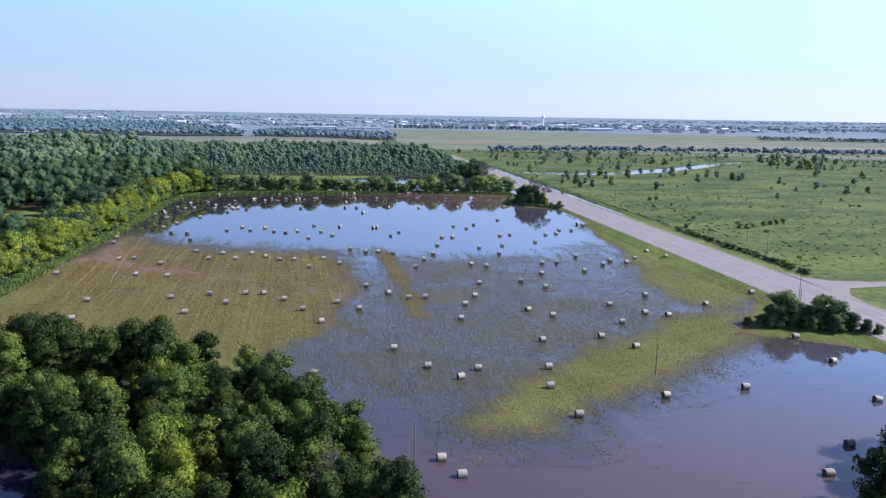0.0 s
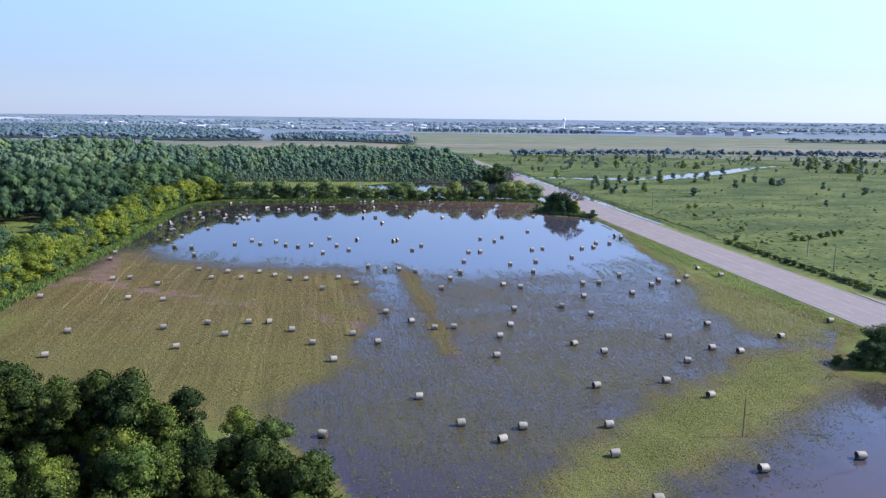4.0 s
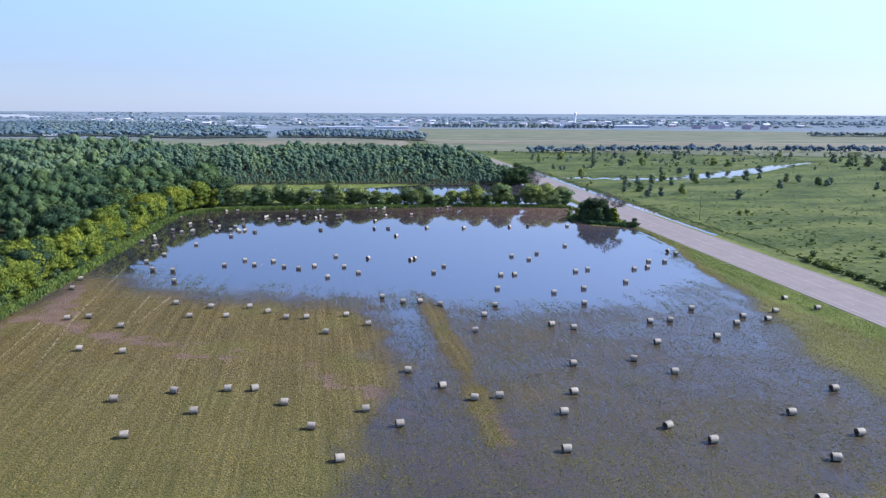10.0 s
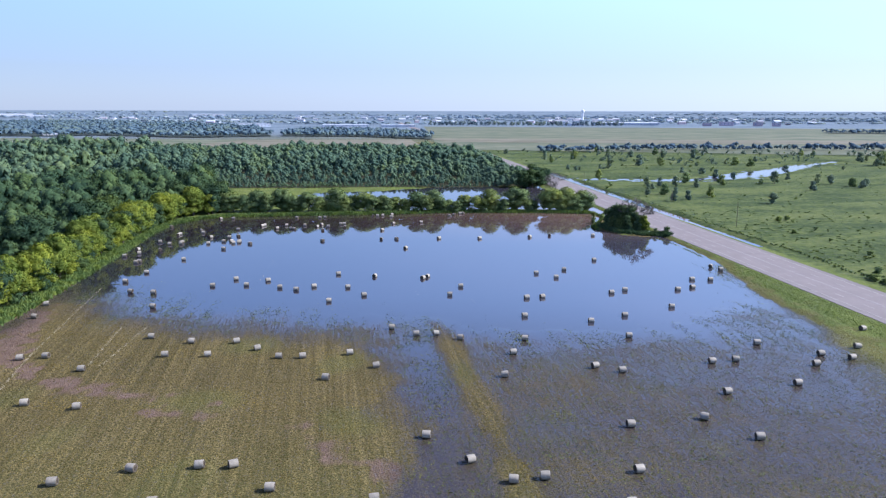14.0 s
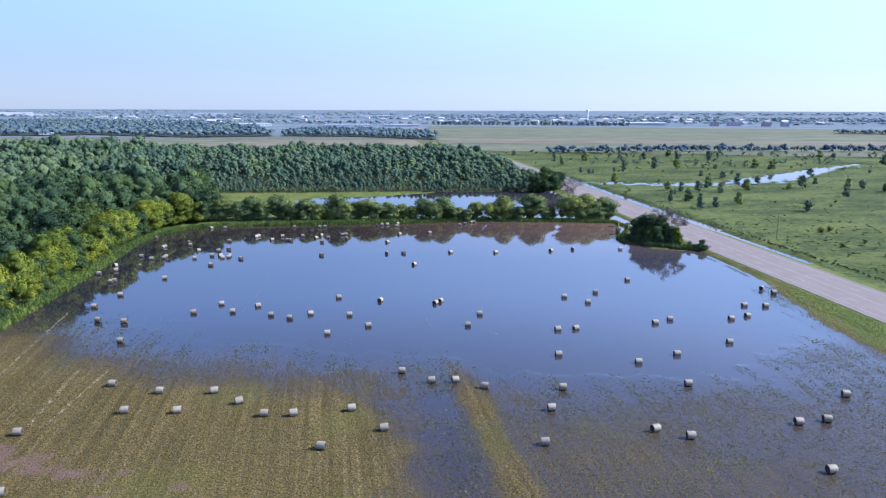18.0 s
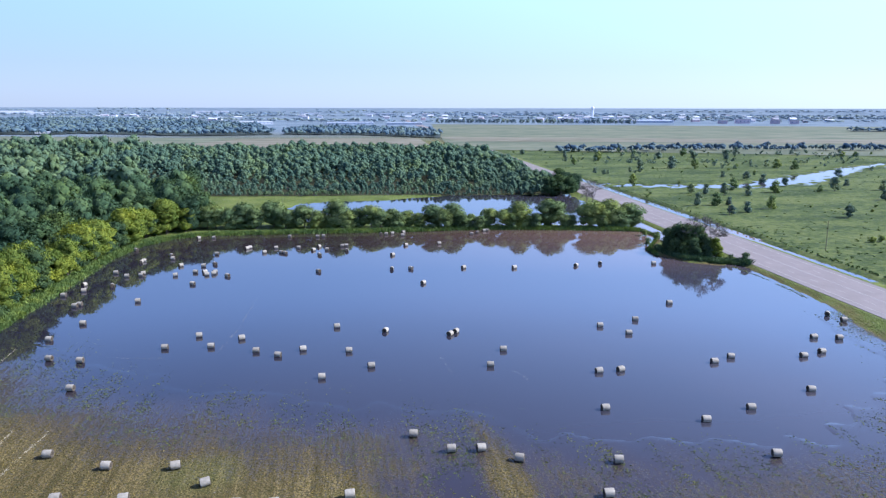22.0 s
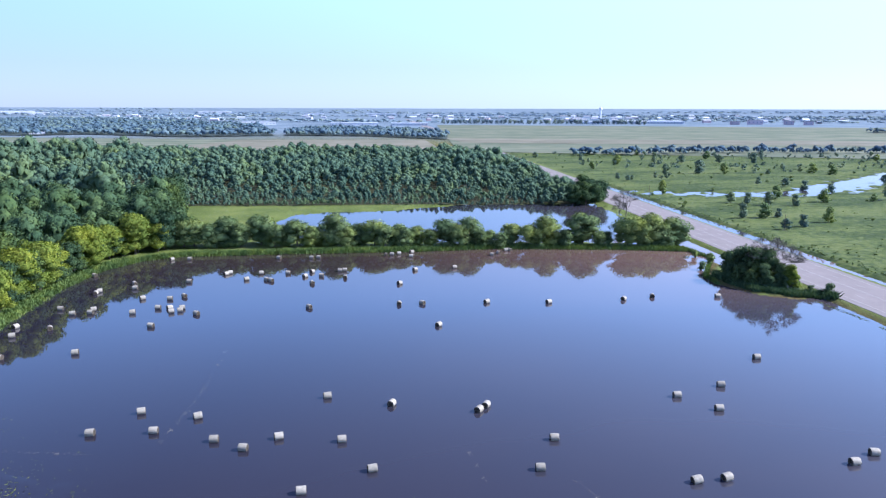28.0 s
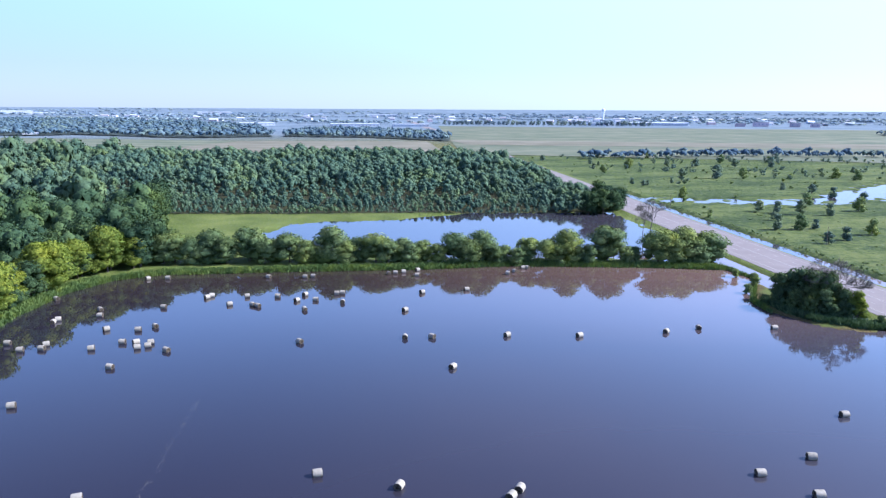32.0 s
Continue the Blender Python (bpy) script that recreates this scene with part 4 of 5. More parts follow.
spots = spots[(inside(spots[:, 0], spots[:, 1], WOOD_WEST) > 3) & (spots[:, 0] > -0.62 * spots[:, 1] - 35)]
gap = (rough_land(spots[:, 0], spots[:, 1], 95, 6, 5) < 1.15) & (inside(spots[:, 0], spots[:, 1], CLEARING) < 2)
spots = spots[gap]
size = 1 + 0.12 * rough_land(spots[:, 0], spots[:, 1], 45, 8, 14) + 0.14 * np.sin((spots[:, 1] + 0.2 * spots[:, 0]) / 9.5 + rough_land(spots[:, 0], spots[:, 1], 120, 6, 8))
size *= 1 - 0.25 * smooth(34, 12, inside(spots[:, 0], spots[:, 1], WOOD_WEST)) * smooth(400, 340, spots[:, 1])
close = (spots[:, 1] < 540) & (spots[:, 0] > -260)
forest("woods", "dense green woodland canopy beside the field", spots[close], NEAR_TREES, M_WEST, 13, (0.6, 1.35), size[close])
forest("woods", "dense green woodland canopy far behind the hedgerow", spots[~close], FAR_TREES, M_WOOD_HAZE, 14, (0.65, 1.4), size[~close])

FAR_SMALL = [canopy(np.random.default_rng(80 + k), 10, 12, 1, 8, 2.0) for k in range(3)]
BELTS = [  # far belts of trees: their outline, gap, size, flatness, haze-tinted leaves
    ([(-88, 1295), (-226, 1397), (-361, 1406), (-400, 1600), (-330, 1760), (-140, 1560), (-95, 1480)], 12, (0.9, 1.35), 1.0, M_BELT_HAZE),
    ([(-375, 1400), (-493, 1330), (-709, 1415), (-752, 1361), (-1300, 1400), (-2200, 1450), (-2600, 2500), (-1333, 2500), (-904, 2300), (-560, 1900)], 20, (1.3, 2.1), 0.7, M_BELT_HAZE),
    ([(-1500, 2650), (-300, 2400), (-420, 2520), (-1600, 2800)], 26, (1.5, 2.3), 0.6, M_FAR_HAZE),
    ([(60, 945), (230, 1000), (700, 1010), (1100, 900), (1100, 940), (700, 1045), (220, 1030), (60, 975)], 8.5, (0.5, 1.15), 1.0, M_BELT_HAZE),
    ([(700, 1650), (1500, 1500), (1550, 1560), (720, 1720)], 18, (1.2, 1.9), 0.6, M_BELT_HAZE),
    ([(500, 2900), (2900, 2500), (3000, 3300), (600, 3600)], 46, (2.2, 3.2), 0.4, M_FAR_HAZE),
    ([(-3600, 2600), (-900, 3300), (-1000, 3900), (-3800, 3100)], 46, (2.2, 3.2), 0.4, M_FAR_HAZE),
    ([(-600, 3500), (1100, 3600), (1200, 3900), (-600, 3900)], 46, (2.2, 3.2), 0.4, M_FAR_HAZE),
    ([(-1700, 2350), (1500, 2300), (2500, 4300), (-2700, 4300)], 54, (2.0, 3.2), 0.33, M_FAR_HAZE),
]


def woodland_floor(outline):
    """Woodland floor under a belt of trees, their shade put into its dark colour."""
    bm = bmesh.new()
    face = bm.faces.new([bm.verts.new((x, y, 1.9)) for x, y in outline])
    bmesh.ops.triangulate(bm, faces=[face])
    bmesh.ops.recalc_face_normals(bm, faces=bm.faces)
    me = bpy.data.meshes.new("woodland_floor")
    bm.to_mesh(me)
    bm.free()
    me.materials.append(M_SHADE_FLOOR)
    tagged(new("woodland_floor", me), "woodland floor with painted shade under distant trees", "ground", kind="structure")


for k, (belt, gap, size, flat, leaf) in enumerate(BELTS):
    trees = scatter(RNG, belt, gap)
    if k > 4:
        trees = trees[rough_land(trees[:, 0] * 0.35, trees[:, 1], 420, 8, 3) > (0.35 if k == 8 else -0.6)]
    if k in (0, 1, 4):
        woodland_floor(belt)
    forest("far_woods", "distant belt of trees tinted with painted blue haze", trees, FAR_SMALL, leaf, 20 + k, size, None, flat)

# trees that stand apart
BANK_TREES = [tree_template("bank_tree", 100 + k, 10.5, 9.5, -0.4, 26, 3600, 0.55, M_MID, 1) for k in range(3)]
HEDGE_TREES = [tree_template("hedge_tree", 110 + k, 12, 9.5, 0.0, 30, 4300, 0.52, M_LIGHT if k < 2 else M_WEST, 1, (0.1, 0.24), 0.25) for k in range(4)]
GROVE_TREES = [tree_template("grove_tree", 120 + k, 12.5, 10.0, 0.2, 44, 4800, 0.42, (M_GROVE, M_DARK, M_GROVE, M_DARK)[k], 1, (0.07, 0.2), 0.5) for k in range(4)]
PALE_TREE = tree_template("grove_tree", 130, 10.5, 7, 0.3, 22, 6000, 0.32, M_YOUNG, 1, (0.1, 0.22), 0.3)
THICK = [tree_template("thicket_tree", 160 + k, 9.5, 9.5, -0.9, 60, 6000, 0.42, M_THICK, 1, (0.08, 0.19), 0.35) for k in range(2)]
EDGE_TREES = [tree_template("wood_edge_tree", 180 + k, 13, 10.5, 0.2, 22, 2400, 0.72, M_WEST, 1) for k in range(3)]
SHRUBS = [tree_template("shrub", 140 + k, 3.4, 3.8, 0.0, 10, 420, 0.5, M_MID, 1) for k in range(3)]
FIELD_TREES = [tree_template("pasture_tree", 150 + k, 6.2, 5.2, -0.4, 16, 800, 0.55, M_PASTURE_HAZE if k else M_MID, 1) for k in range(3)]

ROW_BUSHES = [(-136, 0.7), (-127, 0.62), (-116, 0.66), (-104, 0.6), (-91, 0.55), (-79, 0.6), (-65, 0.6), (-58, 0.5), (-49, 0.5), (-39, 0.6), (-31, 0.45), (-24, 0.42), (-11, 0.5), (-1, 0.45), (11, 0.45), (27, 0.6), (35, 0.6)]
ROW = [(-133, 0.95, 0), (-121.7, 1.0, 1), (-110, 1.12, 2), (-96.6, 0.95, 0), (-84, 1.1, 1), (-76, 0.8, 2), (-69, 0.92, 0), (-61, 0.75, 1), (-54.6, 0.72, 2),
       (-44, 0.95, 0), (-35.6, 0.98, 1), (-20, 0.8, 2), (-14.5, 0.75, 0), (-7, 1.02, 1), (6, 1.2, 2), (22, 1.05, 0), (31, 1.12, 1), (39.5, 1.05, 2), (-28, 0.55, 1), (14, 0.5, 0), (-102, 0.7, 1), (-90, 0.7, 2)]
for k, (x, s, i) in enumerate(ROW):
    y = float(np.interp(x, [-133, 40], [452, 467.5])) + (k % 3) * 1.2
    plant(BANK_TREES[i], x, y, "round leafy green tree on the reedy bank", "tree", "trees along the far bank", s * 1.24, k * 1.7, 0.79)

for k, (x, s) in enumerate(ROW_BUSHES):
    plant(BANK_TREES[k % 3], x, float(np.interp(x, [-133, 40], [452, 467])) - 1.5, "low leafy bush between the bank trees", "bush", "bushes along the far bank", s * 1.45, k * 2.9, 0.9)

west = along([(-117, 150), (-124, 214), (-129, 250), (-133, 284), (-140, 330), (-151, 400), (-149, 432), (-139, 446)], 3.3)
for k, (x, y) in enumerate(west):
    i = (0, 1, 0, 3, 1, 0, 2, 1)[k % 8]
    label = "dense green tree in the hedgerow" if i > 1 else "yellow-green leafy tree in the hedgerow"
    plant(HEDGE_TREES[i], x - random.uniform(0, 4.5), y, label, "tree", "hedgerow trees", random.uniform(0.8, 1.25), k * 2.1)
for k, (x, y) in enumerate(along([(-157, 330), (-164, 400), (-150, 443), (-142, 450), (-136, 453), (-150, 462), (-164, 480), (-168, 500), (-180, 556)], 6.5)):
    plant(EDGE_TREES[k % 3], x - random.uniform(0, 6), y, "tall dark green tree at the edge of the woods", "tree", "trees at the wood's edge", random.uniform(0.95, 1.3), k * 2.4)

TROUGH = [(-80, 122), (-61, 120), (-50, 116), (-34, 119), (-33, 113), (-50, 108), (-62, 112), (-80, 114)]  # a hollow of low trees
GROVE = [tuple(p) for p in scatter(np.random.default_rng(77), GROVE_AREA, 5.4, 0.42) if inside(p[0], p[1], PUDDLE) < -1.0] + [(16, 71)]
for k, (x, y) in enumerate(GROVE):
    low = float(inside(np.array([x]), np.array([y]), TROUGH)[0]) > 0
    size = 0.42 if low else 0.55 + 0.2 * ((k * 37) % 10) / 10 if x < -78 else (0.72 if y > 118 else 0.55) + 0.3 * ((k * 37) % 10) / 10
    plant(GROVE_TREES[(k * 7) % 4], x, y, "low dark tree in a hollow of the grove" if low else "broad dark green tree in the dense grove", "tree", "trees of the grove", size, k * 2.2, 1.0 + 0.22 * ((k * 53) % 7) / 7)
for k, (x, y, s) in enumerate([(-40, 103, 1.1), (-72, 117, 1.1), (-33, 83, 1.2), (-49, 103, 0.95), (-36, 77, 1.15), (-25, 87, 0.95), (-30, 79, 1.0), (-56, 104, 0.9), (-20, 100, 0.8)]):
    plant(PALE_TREE, x, y, "young light green tree among darker ones", "tree", "trees of the grove", s, k * 1.3, 1.1)
for k, (x, y) in enumerate([(55.5, 84), (60, 88), (62, 78), (66, 84), (68, 95), (72, 100), (74.5, 105), (71, 91), (79, 99)]):
    plant(GROVE_TREES[1 + 2 * (k % 2)], x, y, "tall dark green tree at the edge of the flood water", "tree", "trees east of the water", 1.05, k * 1.6)
bare_tree(-14, 84, 9, 0.5, 3, "grey leafless tree at the grove's edge")
bare_tree(29.7, 512.5, 14.5, 0.5, 4, "tall grey half-dead tree standing in flood water", clear=0.55, drop=0.45)
bare_tree(27.3, 515.1, 10.5, 0.45, 5, "smaller grey half-dead tree standing in flood water", clear=0.55, drop=0.42)
bare_tree(52.5, 408.5, 14.5, 0.5, 6, "grey leafless tree rising from the roadside thicket", levels=7)

CLUSTER = [(80, 171, 0.62), (82.5, 173, 0.9), (85, 171.5, 0.7), (88.5, 171, 0.55), (91, 171, 0.88), (94, 169.5, 0.72), (96.5, 168, 0.5), (99, 166, 0.36), (87, 168.5, 0.42), (92.5, 167, 0.45), (77, 171.5, 0.34), (74, 172.5, 0.25), (101, 164.5, 0.28)]
for k, (x, y, s) in enumerate(CLUSTER):
    plant(THICK[k % 2], x, y, "dark round bush beside the flooded field", "bush", "bushes by the highway", s, k * 1.9)
THICKET = [(44, 420, 0.7), (44, 414, 0.85), (47, 411, 0.98), (50, 409, 0.95), (53, 406, 0.72), (48, 405, 0.6), (43, 409, 0.5), (55.5, 402.5, 0.42), (52, 402, 0.45), (45, 405, 0.42), (58.5, 398.5, 0.24), (49, 401.5, 0.34)]
for k, (x, y, s) in enumerate(THICKET):
    plant(THICK[k % 2], x, y, "dark thicket tree at the water's edge", "tree", "roadside thicket", s, k * 2.7, 1.2)
plant(PALE_TREE, 54.5, 401.5, "yellow-green sapling in the roadside thicket", "tree", "", 0.75, 1.0)
for k, (x, y) in enumerate([(27, 583), (30, 590), (22, 580), (26, 598), (15, 579), (24, 610)]):
    plant(EDGE_TREES[k % 3], x, y, "tall dark green tree at the edge of the woods", "tree", "trees at the wood's edge", 0.95, k * 1.9)
for x, y in ((62.5, 396.5), (43, 436), (44.5, 442), (41, 448), (38, 428)):
    plant(SHRUBS[0], x, y, "low green bush on the bank", "bush", "bank bushes", 0.8, x)

# ---- pasture ----
KNOWN = [(83, 845, 1.4), (100, 743, 1.2), (130, 763, 1.7), (149, 765, 1.3), (143, 864, 1.3), (122, 879, 1.2), (180, 919, 1.3), (176, 868, 1.3), (208, 872, 1.5), (74, 637, 1.0), (98, 589, 1.0), (105, 586, 1.0),
         (128, 608, 1.2), (114, 581, 1.0), (127, 579, 1.0), (148, 596, 1.2), (95, 562, 0.7), (86, 535, 0.9), (96, 536, 1.1), (93, 504, 0.8), (103, 511, 0.9), (119, 525, 0.9), (158, 673, 1.0), (164, 660, 1.1),
         (217, 773, 1.3), (187, 607, 1.2), (194, 564, 1.0), (230, 590, 0.9), (230, 577, 0.9)]
LATER = [(254, 560, 0.7), (226, 760, 1.2), (229, 693, 1.1), (350, 820, 1.6), (348, 780, 1.7), (360, 775, 1.8), (347, 724, 1.5), (358, 726, 1.5), (393, 787, 1.6), (207, 456, 0.6), (321, 640, 0.9), (262, 519, 1.0), (340, 770, 1.7)]
for k, (x, y, s) in enumerate(KNOWN + LATER):
    plant(FIELD_TREES[k % 3], x, y, "small dark green tree standing in the pasture", "tree", "pasture trees", s, k * 1.1, 1.0 + 0.25 * (k % 4 == 1))
n = 0
while n < 230:
    y = random.uniform(300, 1000)
    x = road_x(y) + random.uniform(20, 100 + 0.62 * y)
    if random.random() > 0.25 + (y / 1000) ** 1.5 or float(inside(np.array([x]), np.array([y]), CANAL)[0]) > -2:
        continue
    n += 1
    if random.random() < 0.35 and y > 480:
        plant(FIELD_TREES[n % 3], x, y, "small dark green tree standing in the pasture", "tree", "pasture trees", random.uniform(0.5, 1.1), n)
    else:
        plant(SHRUBS[n % 3], x, y, "low green shrub in the pasture", "bush", "pasture shrubs", random.uniform(0.35, 0.8), n, 0.7)
for k, (x, y) in enumerate([(132, 325), (136, 327), (140, 330), (146, 333), (152, 340), (156, 342), (160, 345), (122, 434), (126, 436), (108, 324)]):
    plant(SHRUBS[k % 3], x, y, "spreading green brush in the pasture", "bush", "pasture brush", 0.9, k * 1.4, 0.8)
BRUSH = [crown(np.random.default_rng(90 + k), 1.1, 2.4, 0.0, 2, 40, 0.6, 1) for k in range(3)]
brush = []
while len(brush) < 2200:
    y = random.uniform(150, 1000)
    x = road_x(y) + random.uniform(21, 60 + 0.66 * y)
    if float(rough_land(np.array([x]), np.array([y]), 60, 8, 33)[0]) + random.gauss(0, 0.7) > 0.5:
        brush.append((x, y))
while len(brush) < 2900:  # coarse weeds, thick near the highway
    y = random.uniform(215, 470)
    brush.append((road_x(y) + 21 + 130 * random.random() ** 1.3, y))
brush = np.array(brush)
brush = brush[(inside(brush[:, 0], brush[:, 1], CANAL) < -1) & ((brush[:, 1] < 203) | (brush[:, 1] > 238))]
forest("brush", "low green brush and coarse weeds in the pasture", brush, BRUSH, M_COARSE, 44, (0.3, 0.95), None, 0.36)
copse = scatter(np.random.default_rng(61), [(70, 700), (30, 960), (620, 960), (430, 700)], 17, 0.5)
copse = copse[rough_land(copse[:, 0], copse[:, 1], 120, 8, 41) + 0.004 * (copse[:, 1] - 850) > 0.15]
copse = copse[inside(copse[:, 0], copse[:, 1], CANAL) < -3]
forest("far_copse", "scattered small trees across the far pasture", copse, [crown(np.random.default_rng(95 + k), 6.5, 6, -0.4, 5, 110, 1.0, 1) for k in range(3)], M_PASTURE_HAZE, 62, (0.4, 0.95))
HEDGE = [("hedge_bush",) + q[1:] for q in SHRUBS]
y = 231.0
k = 0
while y < 430:
    plant(HEDGE[k % 3], road_x(y) + (18.7 if y < 335 else 20.3) + random.uniform(-1.0, 1.0), y, "low dark bush in the roadside hedge", "bush", "roadside hedge", random.uniform(0.45, 0.75) * (1.0 if y < 320 else 0.4), k, 0.75)
    y += random.uniform(0.9, 1.6)
    k += 1
far_hedge = along([(road_x(430) + 20.6, 430), (road_x(680) + 20.6, 680)], 1.4)
forest("hedge", "low dark hedge running on beside the highway", far_hedge + np.random.default_rng(71).normal(size=far_hedge.shape) * 0.7, [crown(np.random.default_rng(72 + k), 2.2, 2.8, 0.0, 5, 90, 0.5, 1) for k in range(3)], M_THICK, 73, (0.15, 0.4))

# ---- hay bales ----
BALES_NORTH_WEST_CORNER = [
    (-144.9, 406.1), (-133.9, 388.2), (-133.8, 385.9), (-128.4, 397.1), (-125.9, 392.2), (-118.9, 381.7),
    (-134.4, 370.3), (-129.1, 366.3), (-125.9, 370.2), (-125.3, 367.6), (-115.2, 368.4), (-105.8, 357.9),
    (-110.8, 372.9), (-107.9, 373.1), (-106.1, 369.8), (-111.6, 381.8), (-104.8, 373.3), (-104.4, 371.1),
    (-108.9, 384.6), (-99.3, 368.5), (-114.1, 400.8), (-131.9, 430.5), (-126.4, 431.7), (-106.9, 411.0),
    (-106.3, 412.8), (-98.7, 404.8), (-96.8, 413.0), (-92.7, 404.7), (-91.1, 403.7), (-97.7, 435.6),
    (-88.8, 413.6), (-87.0, 436.5), (-136.0, 354.9), (-127.5, 354.2),
]
BALES_NORTH_BANK = [
    (-84.8, 437.4), (-82.0, 416.0), (-82.7, 410.0), (-78.0, 410.9), (-70.6, 409.2), (-73.8, 417.9),
    (-72.4, 418.6), (-78.6, 401.5), (-63.0, 443.0), (-61.1, 444.0), (-58.9, 445.7), (-54.3, 441.5),
    (-54.8, 448.5), (-24.9, 449.4), (-22.2, 454.5), (-20.8, 454.7), (-27.1, 446.0), (-51.0, 421.0),
    (-39.0, 425.1), (-53.7, 403.0), (-51.3, 381.0), (-45.4, 381.8), (-73.4, 376.1), (-28.9, 384.3),
    (-12.9, 385.2), (7.0, 389.6), (15.1, 392.9), (32.6, 394.2), (-40.0, 363.1),
]
BALES_DEEP_WATER = [
    (25.5, 344.9), (13.6, 329.1), (4.4, 323.6), (10.0, 318.2), (-29.0, 317.1), (-30.2, 315.1),
    (-45.0, 316.7), (-56.6, 319.3), (-85.8, 310.7), (-112.8, 338.6), (-89.9, 302.2), (-80.5, 303.6),
    (-75.8, 309.5), (-70.1, 301.3), (-64.8, 298.8), (-60.6, 302.9), (-50.8, 302.5), (-44.8, 293.7),
    (-53.2, 287.1), (-21.4, 295.5), (-18.6, 305.2), (-0.5, 293.3), (3.8, 294.3), (23.4, 300.0),
    (27.7, 303.2), (-96.9, 278.3), (-103.1, 292.8), (-109.8, 293.4), (-117.3, 306.0), (-2.2, 275.4),
    (13.5, 271.6), (22.6, 277.1), (36.3, 285.9), (42.8, 304.6), (47.7, 307.5), (55.7, 317.1), (50.4, 317.5),
    (63.1, 330.9), (61.4, 335.7), (-132.6, 348.4), (-135.2, 343.0), (-126.5, 332.9), (-126.1, 334.4),
    (-116.4, 318.2), (-125.2, 279.1),
]
BALES_SHORELINE = [
    (-86.1, 253.1), (-75.9, 250.2), (-66.2, 250.8), (-33.7, 263.1), (-27.6, 258.4), (-23.2, 258.9),
    (-17.6, 256.0), (-3.4, 256.3), (20.1, 259.5), (-78.1, 241.3), (-69.3, 241.8), (-60.3, 246.4),
    (-54.4, 241.4), (-49.6, 241.8), (-42.4, 230.0), (-40.3, 244.4), (-33.8, 237.0), (-6.4, 246.7),
    (-8.6, 233.4), (9.4, 239.2), (14.3, 236.9), (33.4, 243.2), (38.5, 244.5), (46.9, 255.8), (31.1, 226.8),
    (-101.9, 239.2), (-106.5, 237.8), (-90.7, 232.1), (-91.6, 215.2), (-81.8, 214.1), (-21.8, 206.1),
    (10.8, 211.8), (23.6, 215.2), (29.9, 208.1), (45.6, 231.8), (53.8, 242.8), (57.5, 249.1), (62.7, 246.7),
    (67.4, 254.1), (75.0, 267.1), (78.9, 256.4), (-121.3, 267.3), (-115.3, 215.2),
]
BALES_SOUTH_OF_THE_FIELD = [
    (-71.4, 188.8), (-62.5, 193.1), (-55.7, 184.4), (-53.3, 194.6), (-48.6, 195.0), (-41.6, 188.8),
    (-27.3, 186.7), (-21.0, 181.2), (-34.9, 179.3), (-14.9, 198.3), (-8.9, 192.6), (-4.5, 193.9),
    (6.0, 187.4), (8.9, 196.5), (22.0, 182.6), (-91.4, 184.4), (44.2, 189.0), (36.1, 160.4), (43.7, 172.5),
    (51.6, 181.4), (56.9, 179.4), (56.7, 200.6), (27.6, 177.6), (22.4, 157.0), (-28.5, 168.6), (4.7, 173.4),
    (-63.0, 174.7), (-87.1, 167.6), (-24.0, 133.3), (-38.7, 137.2), (-37.2, 130.8), (-10.0, 149.6),
    (-2.6, 138.7), (3.8, 132.9), (7.3, 137.9), (21.3, 139.2), (42.1, 153.2), (70.4, 191.1), (88.2, 204.9),
    (3.2, 94.8), (0.3, 99.6), (23.2, 115.9), (40.4, 125.2), (56.6, 130.1), (81.2, 146.3), (81.0, 162.4),
    (78.3, 125.2), (63.4, 106.9), (55.1, 96.9), (20.2, 128.7),
]


def bale_template(seed):
    rng = np.random.default_rng(seed)
    sides, rings, r, half = 20, 7, 0.63, 0.65
    v, f = [], []
    for i in range(rings):
        t = i / (rings - 1) * 2 - 1
        edge = 1 - 0.05 * max(0, abs(t) - 0.8) / 0.2
        for k in range(sides):
            a = 6.28319 * k / sides
            rr = r * edge * (1 + 0.012 * math.sin(5 * a + seed) + 0.01 * rng.normal() + 0.008 * (i % 2))
            v.append((t * half, rr * math.cos(a), rr * math.sin(a) * (0.97 if math.sin(a) > 0 else 0.94)))
    for i in range(rings - 1):
        for k in range(sides):
            p, q = i * sides + k, i * sides + (k + 1) % sides
            f += [(p, q, q + sides), (p, q + sides, p + sides)]
    wrap = tri_mesh("net_wrap", np.array(v), np.array(f), [M_WRAP])
    ends = []
    for sign in (-1, 1):
        v, f = [(sign * (half + 0.03), 0, 0)], []
        for j, rad in enumerate((0.22, 0.42, 0.54, 0.605)):
            for k in range(sides):
                a = 6.28319 * k / sides
                v.append((sign * (half + 0.02 + 0.02 * rng.normal() - 0.04 * (j == 3)), rad * math.cos(a), rad * math.sin(a) * 0.96))
        for k in range(sides):
            f.append((0, 1 + k, 1 + (k + 1) % sides))
            for j in range(3):
                p, q = 1 + j * sides + k, 1 + j * sides + (k + 1) % sides
                f += [(p, q, q + sides), (p, q + sides, p + sides)]
        ends.append(tri_mesh("end_face", np.array(v), np.array(f), [M_HAY]))
    return wrap, ends


BALE_MESHES = [bale_template(k) for k in range(4)]


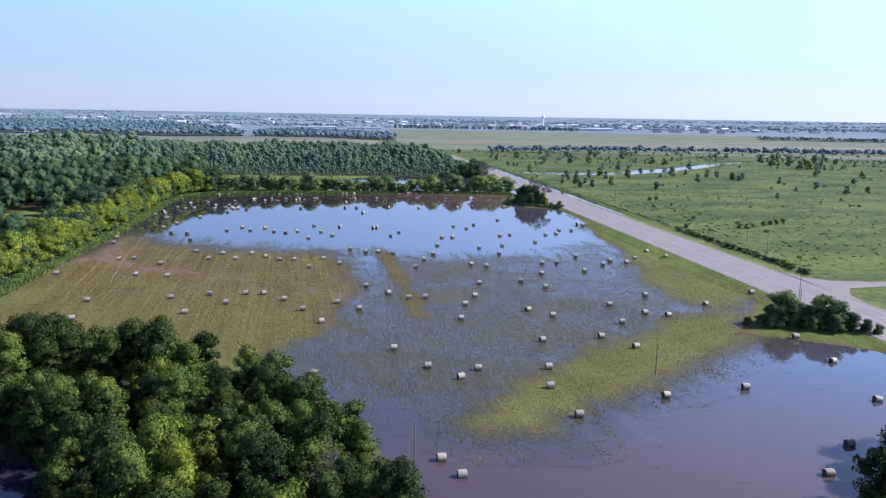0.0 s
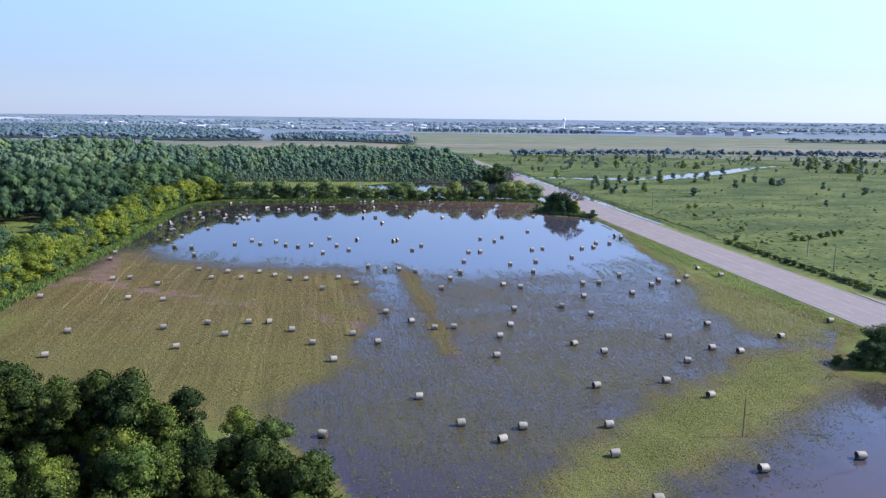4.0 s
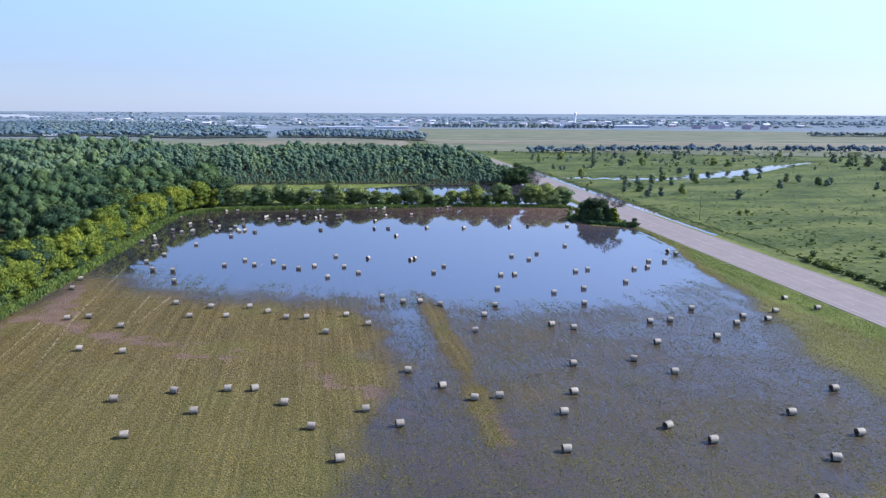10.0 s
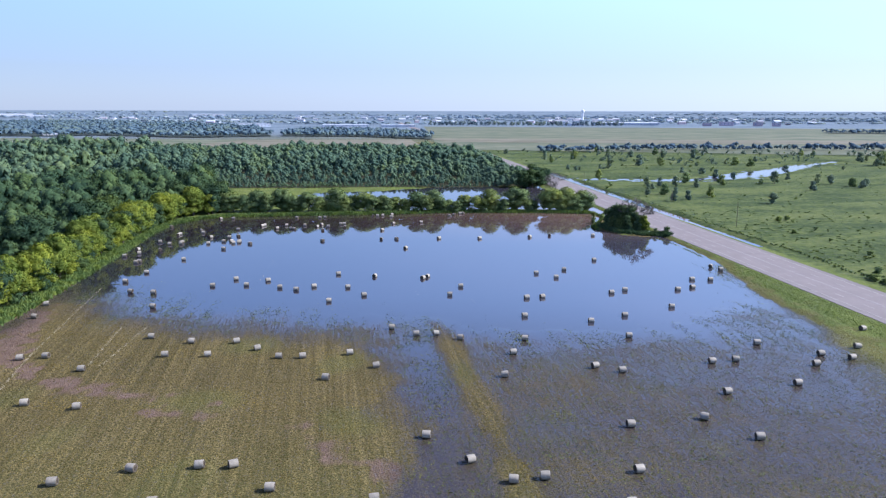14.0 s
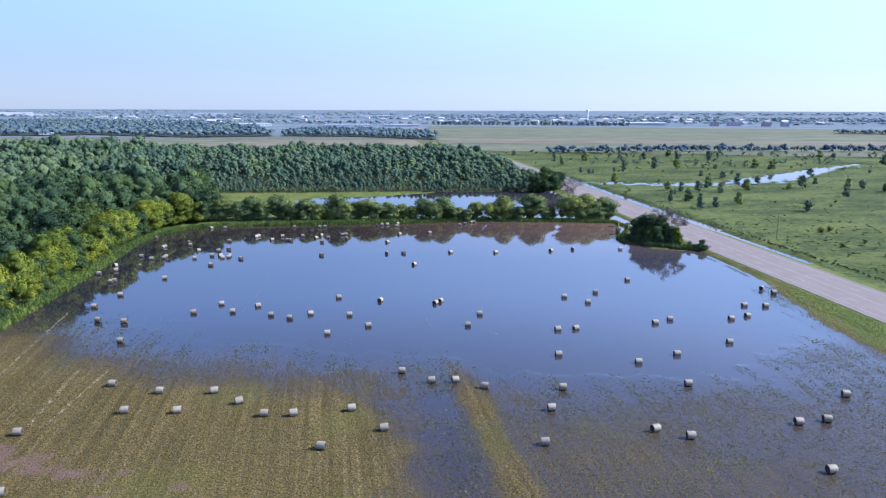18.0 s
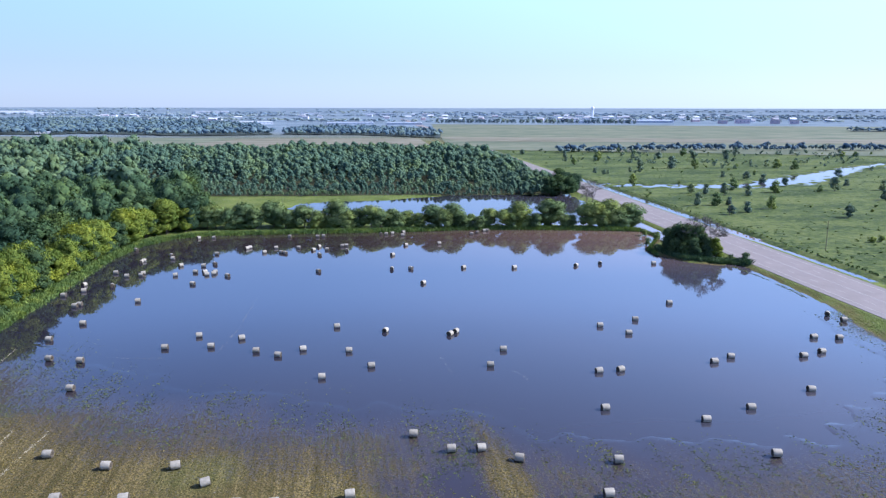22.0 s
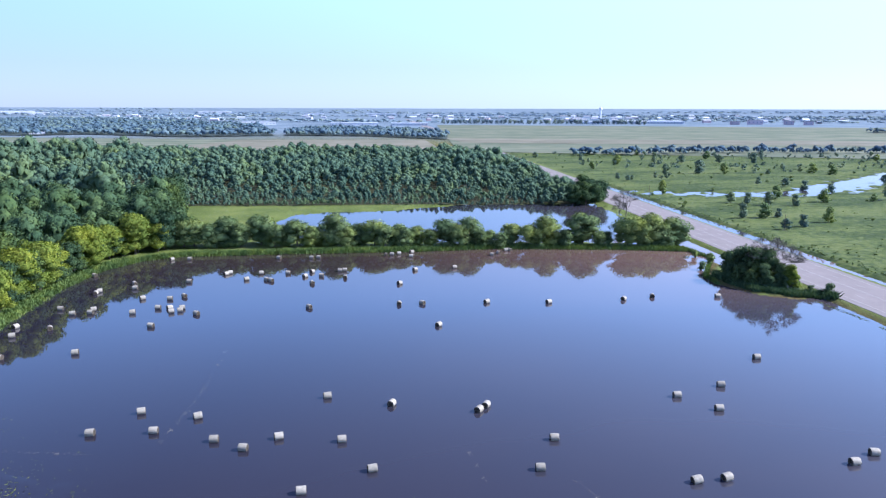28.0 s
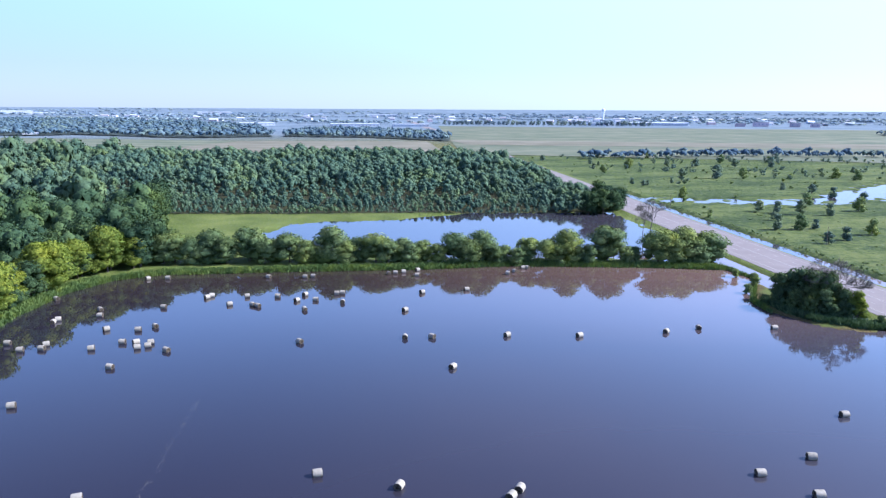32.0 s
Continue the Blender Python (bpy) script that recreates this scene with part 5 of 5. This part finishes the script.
def build_bales():
    rng = random.Random(9)
    # bales that lie with their round end towards the south
    turned = {(-29.0, 317.1): 70, (-30.2, 315.1): 62, (-45.0, 316.7): 75, (-40.0, 363.1): 60, (55.7, 317.1): 5, (61.4, 335.7): 65}
    for group, spots in (("bales by the north-west corner", BALES_NORTH_WEST_CORNER), ("bales along the north bank", BALES_NORTH_BANK), ("bales in deep water", BALES_DEEP_WATER),
                         ("bales along the shoreline", BALES_SHORELINE), ("bales in the south of the field", BALES_SOUTH_OF_THE_FIELD)):
        for x, y in spots:
            g = float(height([x], [y])[0])
            adrift = y > 345
            turn = turned.get((x, y), rng.gauss(8, 40 if adrift else 9))
            label = "round hay bale in pale net wrap standing in flood water" if g < -0.02 else "round hay bale in pale net wrap on mown grass"
            ob = thing("hay_bale", pose(x, y, max(g, -0.2) + 0.59, 0, rng.gauss(0, 2.5), turn), label, "hay bale", group)
            wrap, ends = BALE_MESHES[rng.randrange(4)]
            mesh_part("net_wrap", wrap, ob, "pale grey net wrap")
            for e in ends:
                mesh_part("end_face", e, ob, "weathered hay end darkened with painted shade")


build_bales()


# ---- poles, town ----
def build_pole(x, y, high, r=0.11):
    ob = thing("utility_pole", Matrix.Translation((x, y, float(height([x], [y])[0]))), "bare weathered wooden pole", "pole")
    mesh_part("shaft", tri_mesh("shaft", *tube([(0, 0, -0.6), (0.02, 0, high * 0.5), (0.0, 0.02, high)], [r, r * 0.9, r * 0.7], 8), [M_POLE]), ob)
    mesh_part("cap", tri_mesh("cap", *tube([(0, 0.02, high), (0, 0.02, high + 0.08)], [r * 0.9, r * 0.5], 8), [M_POLE]), ob)


for x, y, h in ((-3.6, 98.6, 6.3), (41.7, 136.7, 6.3), (97.5, 196, 7.5), (93, 186, 5.5), (58, 599, 8.8), (91.4, 501.7, 6.7), (97.3, 417.3, 10.5), (122.1, 292.6, 9), (118.8, 266.4, 9)):
    build_pole(x, y, h)


def build_house(x, y, w, d, h, turn, wall, roof, label, flat=True, category="building"):
    gz = float(height([x], [y])[0])
    ob = thing("building", pose(x, y, gz, 0, 0, turn), label, category, "distant town")
    front = part("wall", box(bmesh.new(), -w / 2, -d / 2, -1, w / 2, d / 2, h), wall, ob)
    if flat:
        part("roof", box(bmesh.new(), -w / 2 - 0.4, -d / 2 - 0.4, h, w / 2 + 0.4, d / 2 + 0.4, h + 0.6), roof, ob)
    else:
        bm = bmesh.new()
        rise = d * 0.3
        pts = [bm.verts.new(p) for p in ((-w / 2, -d / 2, h), (w / 2, -d / 2, h), (w / 2, d / 2, h), (-w / 2, d / 2, h), (-w / 2, 0, h + rise), (w / 2, 0, h + rise))]
        for q in ((0, 1, 5, 4), (2, 3, 4, 5), (1, 2, 5), (3, 0, 4)):
            bm.faces.new([pts[i] for i in q])
        part("roof", bm, roof, ob)
    n = max(2, int(w / 9))
    for k in range(n):
        cx = -w / 2 + (k + 0.5) * w / n
        part("window", box(bmesh.new(), cx - 1.2, -d / 2 - 0.08, h * 0.35, cx + 1.2, -d / 2 + 0.05, h * 0.7), M_GLASS_HAZE, front)


def at_bearing(deg, dist):
    """A place at a bearing, in degrees east of north, from the middle of the flight."""
    return -17 + math.sin(radians(deg)) * dist, 110 + math.cos(radians(deg)) * dist


for deg, dist, w, h, wall in [(-33, 3900, 220, 12, M_WHITE_HAZE), (-31, 3800, 120, 9, M_WHITE_HAZE), (-20, 3900, 160, 10, M_WHITE_HAZE), (-13, 3700, 90, 9, M_WHITE_HAZE), (-8, 3600, 140, 9, M_WHITE_HAZE), (-4, 3500, 60, 8, M_WHITE_HAZE),
                              (7.4, 2250, 60, 6, M_WHITE_HAZE), (11.2, 2350, 190, 7, M_WHITE_HAZE), (13, 2400, 60, 7, M_WHITE_HAZE), (17, 2300, 26, 9, M_BRICK_HAZE), (18.3, 2350, 40, 12, M_BRICK_HAZE), (20.4, 2350, 26, 11, M_BRICK_HAZE),
                              (21.6, 2350, 24, 10, M_BRICK_HAZE), (-10, 2000, 120, 6, M_WHITE_HAZE), (-6, 1980, 90, 6, M_WHITE_HAZE), (-36, 1300, 35, 7, M_WHITE_HAZE), (-30.5, 1500, 24, 4, M_WHITE_HAZE), (-18, 2100, 170, 6, M_WHITE_HAZE), (25, 3300, 50, 9, M_WHITE_HAZE)]:
    x, y = at_bearing(deg, dist)
    build_house(x, y, w, w * 0.4, h, -deg + 4, wall, M_WHITE_HAZE if wall is M_WHITE_HAZE else M_ROOF, "long white distant warehouse, haze painted into its colour" if wall is M_WHITE_HAZE else "distant red brick building, haze painted into its walls")
for k in range(80):
    deg = random.choice((random.uniform(-28, 2), random.uniform(2, 24)))
    dist = random.uniform(2500, 3600)
    x, y = at_bearing(deg, dist)
    build_house(x, y, random.uniform(14, 30), random.uniform(10, 14), random.uniform(4, 7), random.uniform(-20, 20), random.choice((M_WHITE_HAZE, M_WHITE_HAZE, M_BRICK_HAZE)), random.choice((M_ROOF, M_WHITE_HAZE)),
                "small gabled house in the distant town", False, "house")

AVENUE = tree_template("avenue_tree", 170, 14, 14, -1, 10, 200, 2.2, M_AVENUE_HAZE, 1)
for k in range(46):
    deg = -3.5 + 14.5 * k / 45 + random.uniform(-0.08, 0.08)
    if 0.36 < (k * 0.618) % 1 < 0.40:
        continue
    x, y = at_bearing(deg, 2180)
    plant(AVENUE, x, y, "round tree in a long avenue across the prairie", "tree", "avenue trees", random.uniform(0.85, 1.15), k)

x, y = at_bearing(8.05, 3050)
tower = thing("water_tower", Matrix.Translation((x, y, 0)), "tall white water tower on the horizon", "water tower")
mesh_part("shaft", tri_mesh("shaft", *tube([(0, 0, -1), (0, 0, 6), (0, 0, 30), (0, 0, 34)], [5, 3.8, 3.6, 5.0], 16), [M_TOWER]), tower)
mesh_part("tank", tri_mesh("tank", *tube([(0, 0, 33.5), (0, 0, 36), (0, 0, 42), (0, 0, 46), (0, 0, 47)], [4.5, 6.2, 6.4, 4, 0.3], 20), [M_TOWER]), tower)
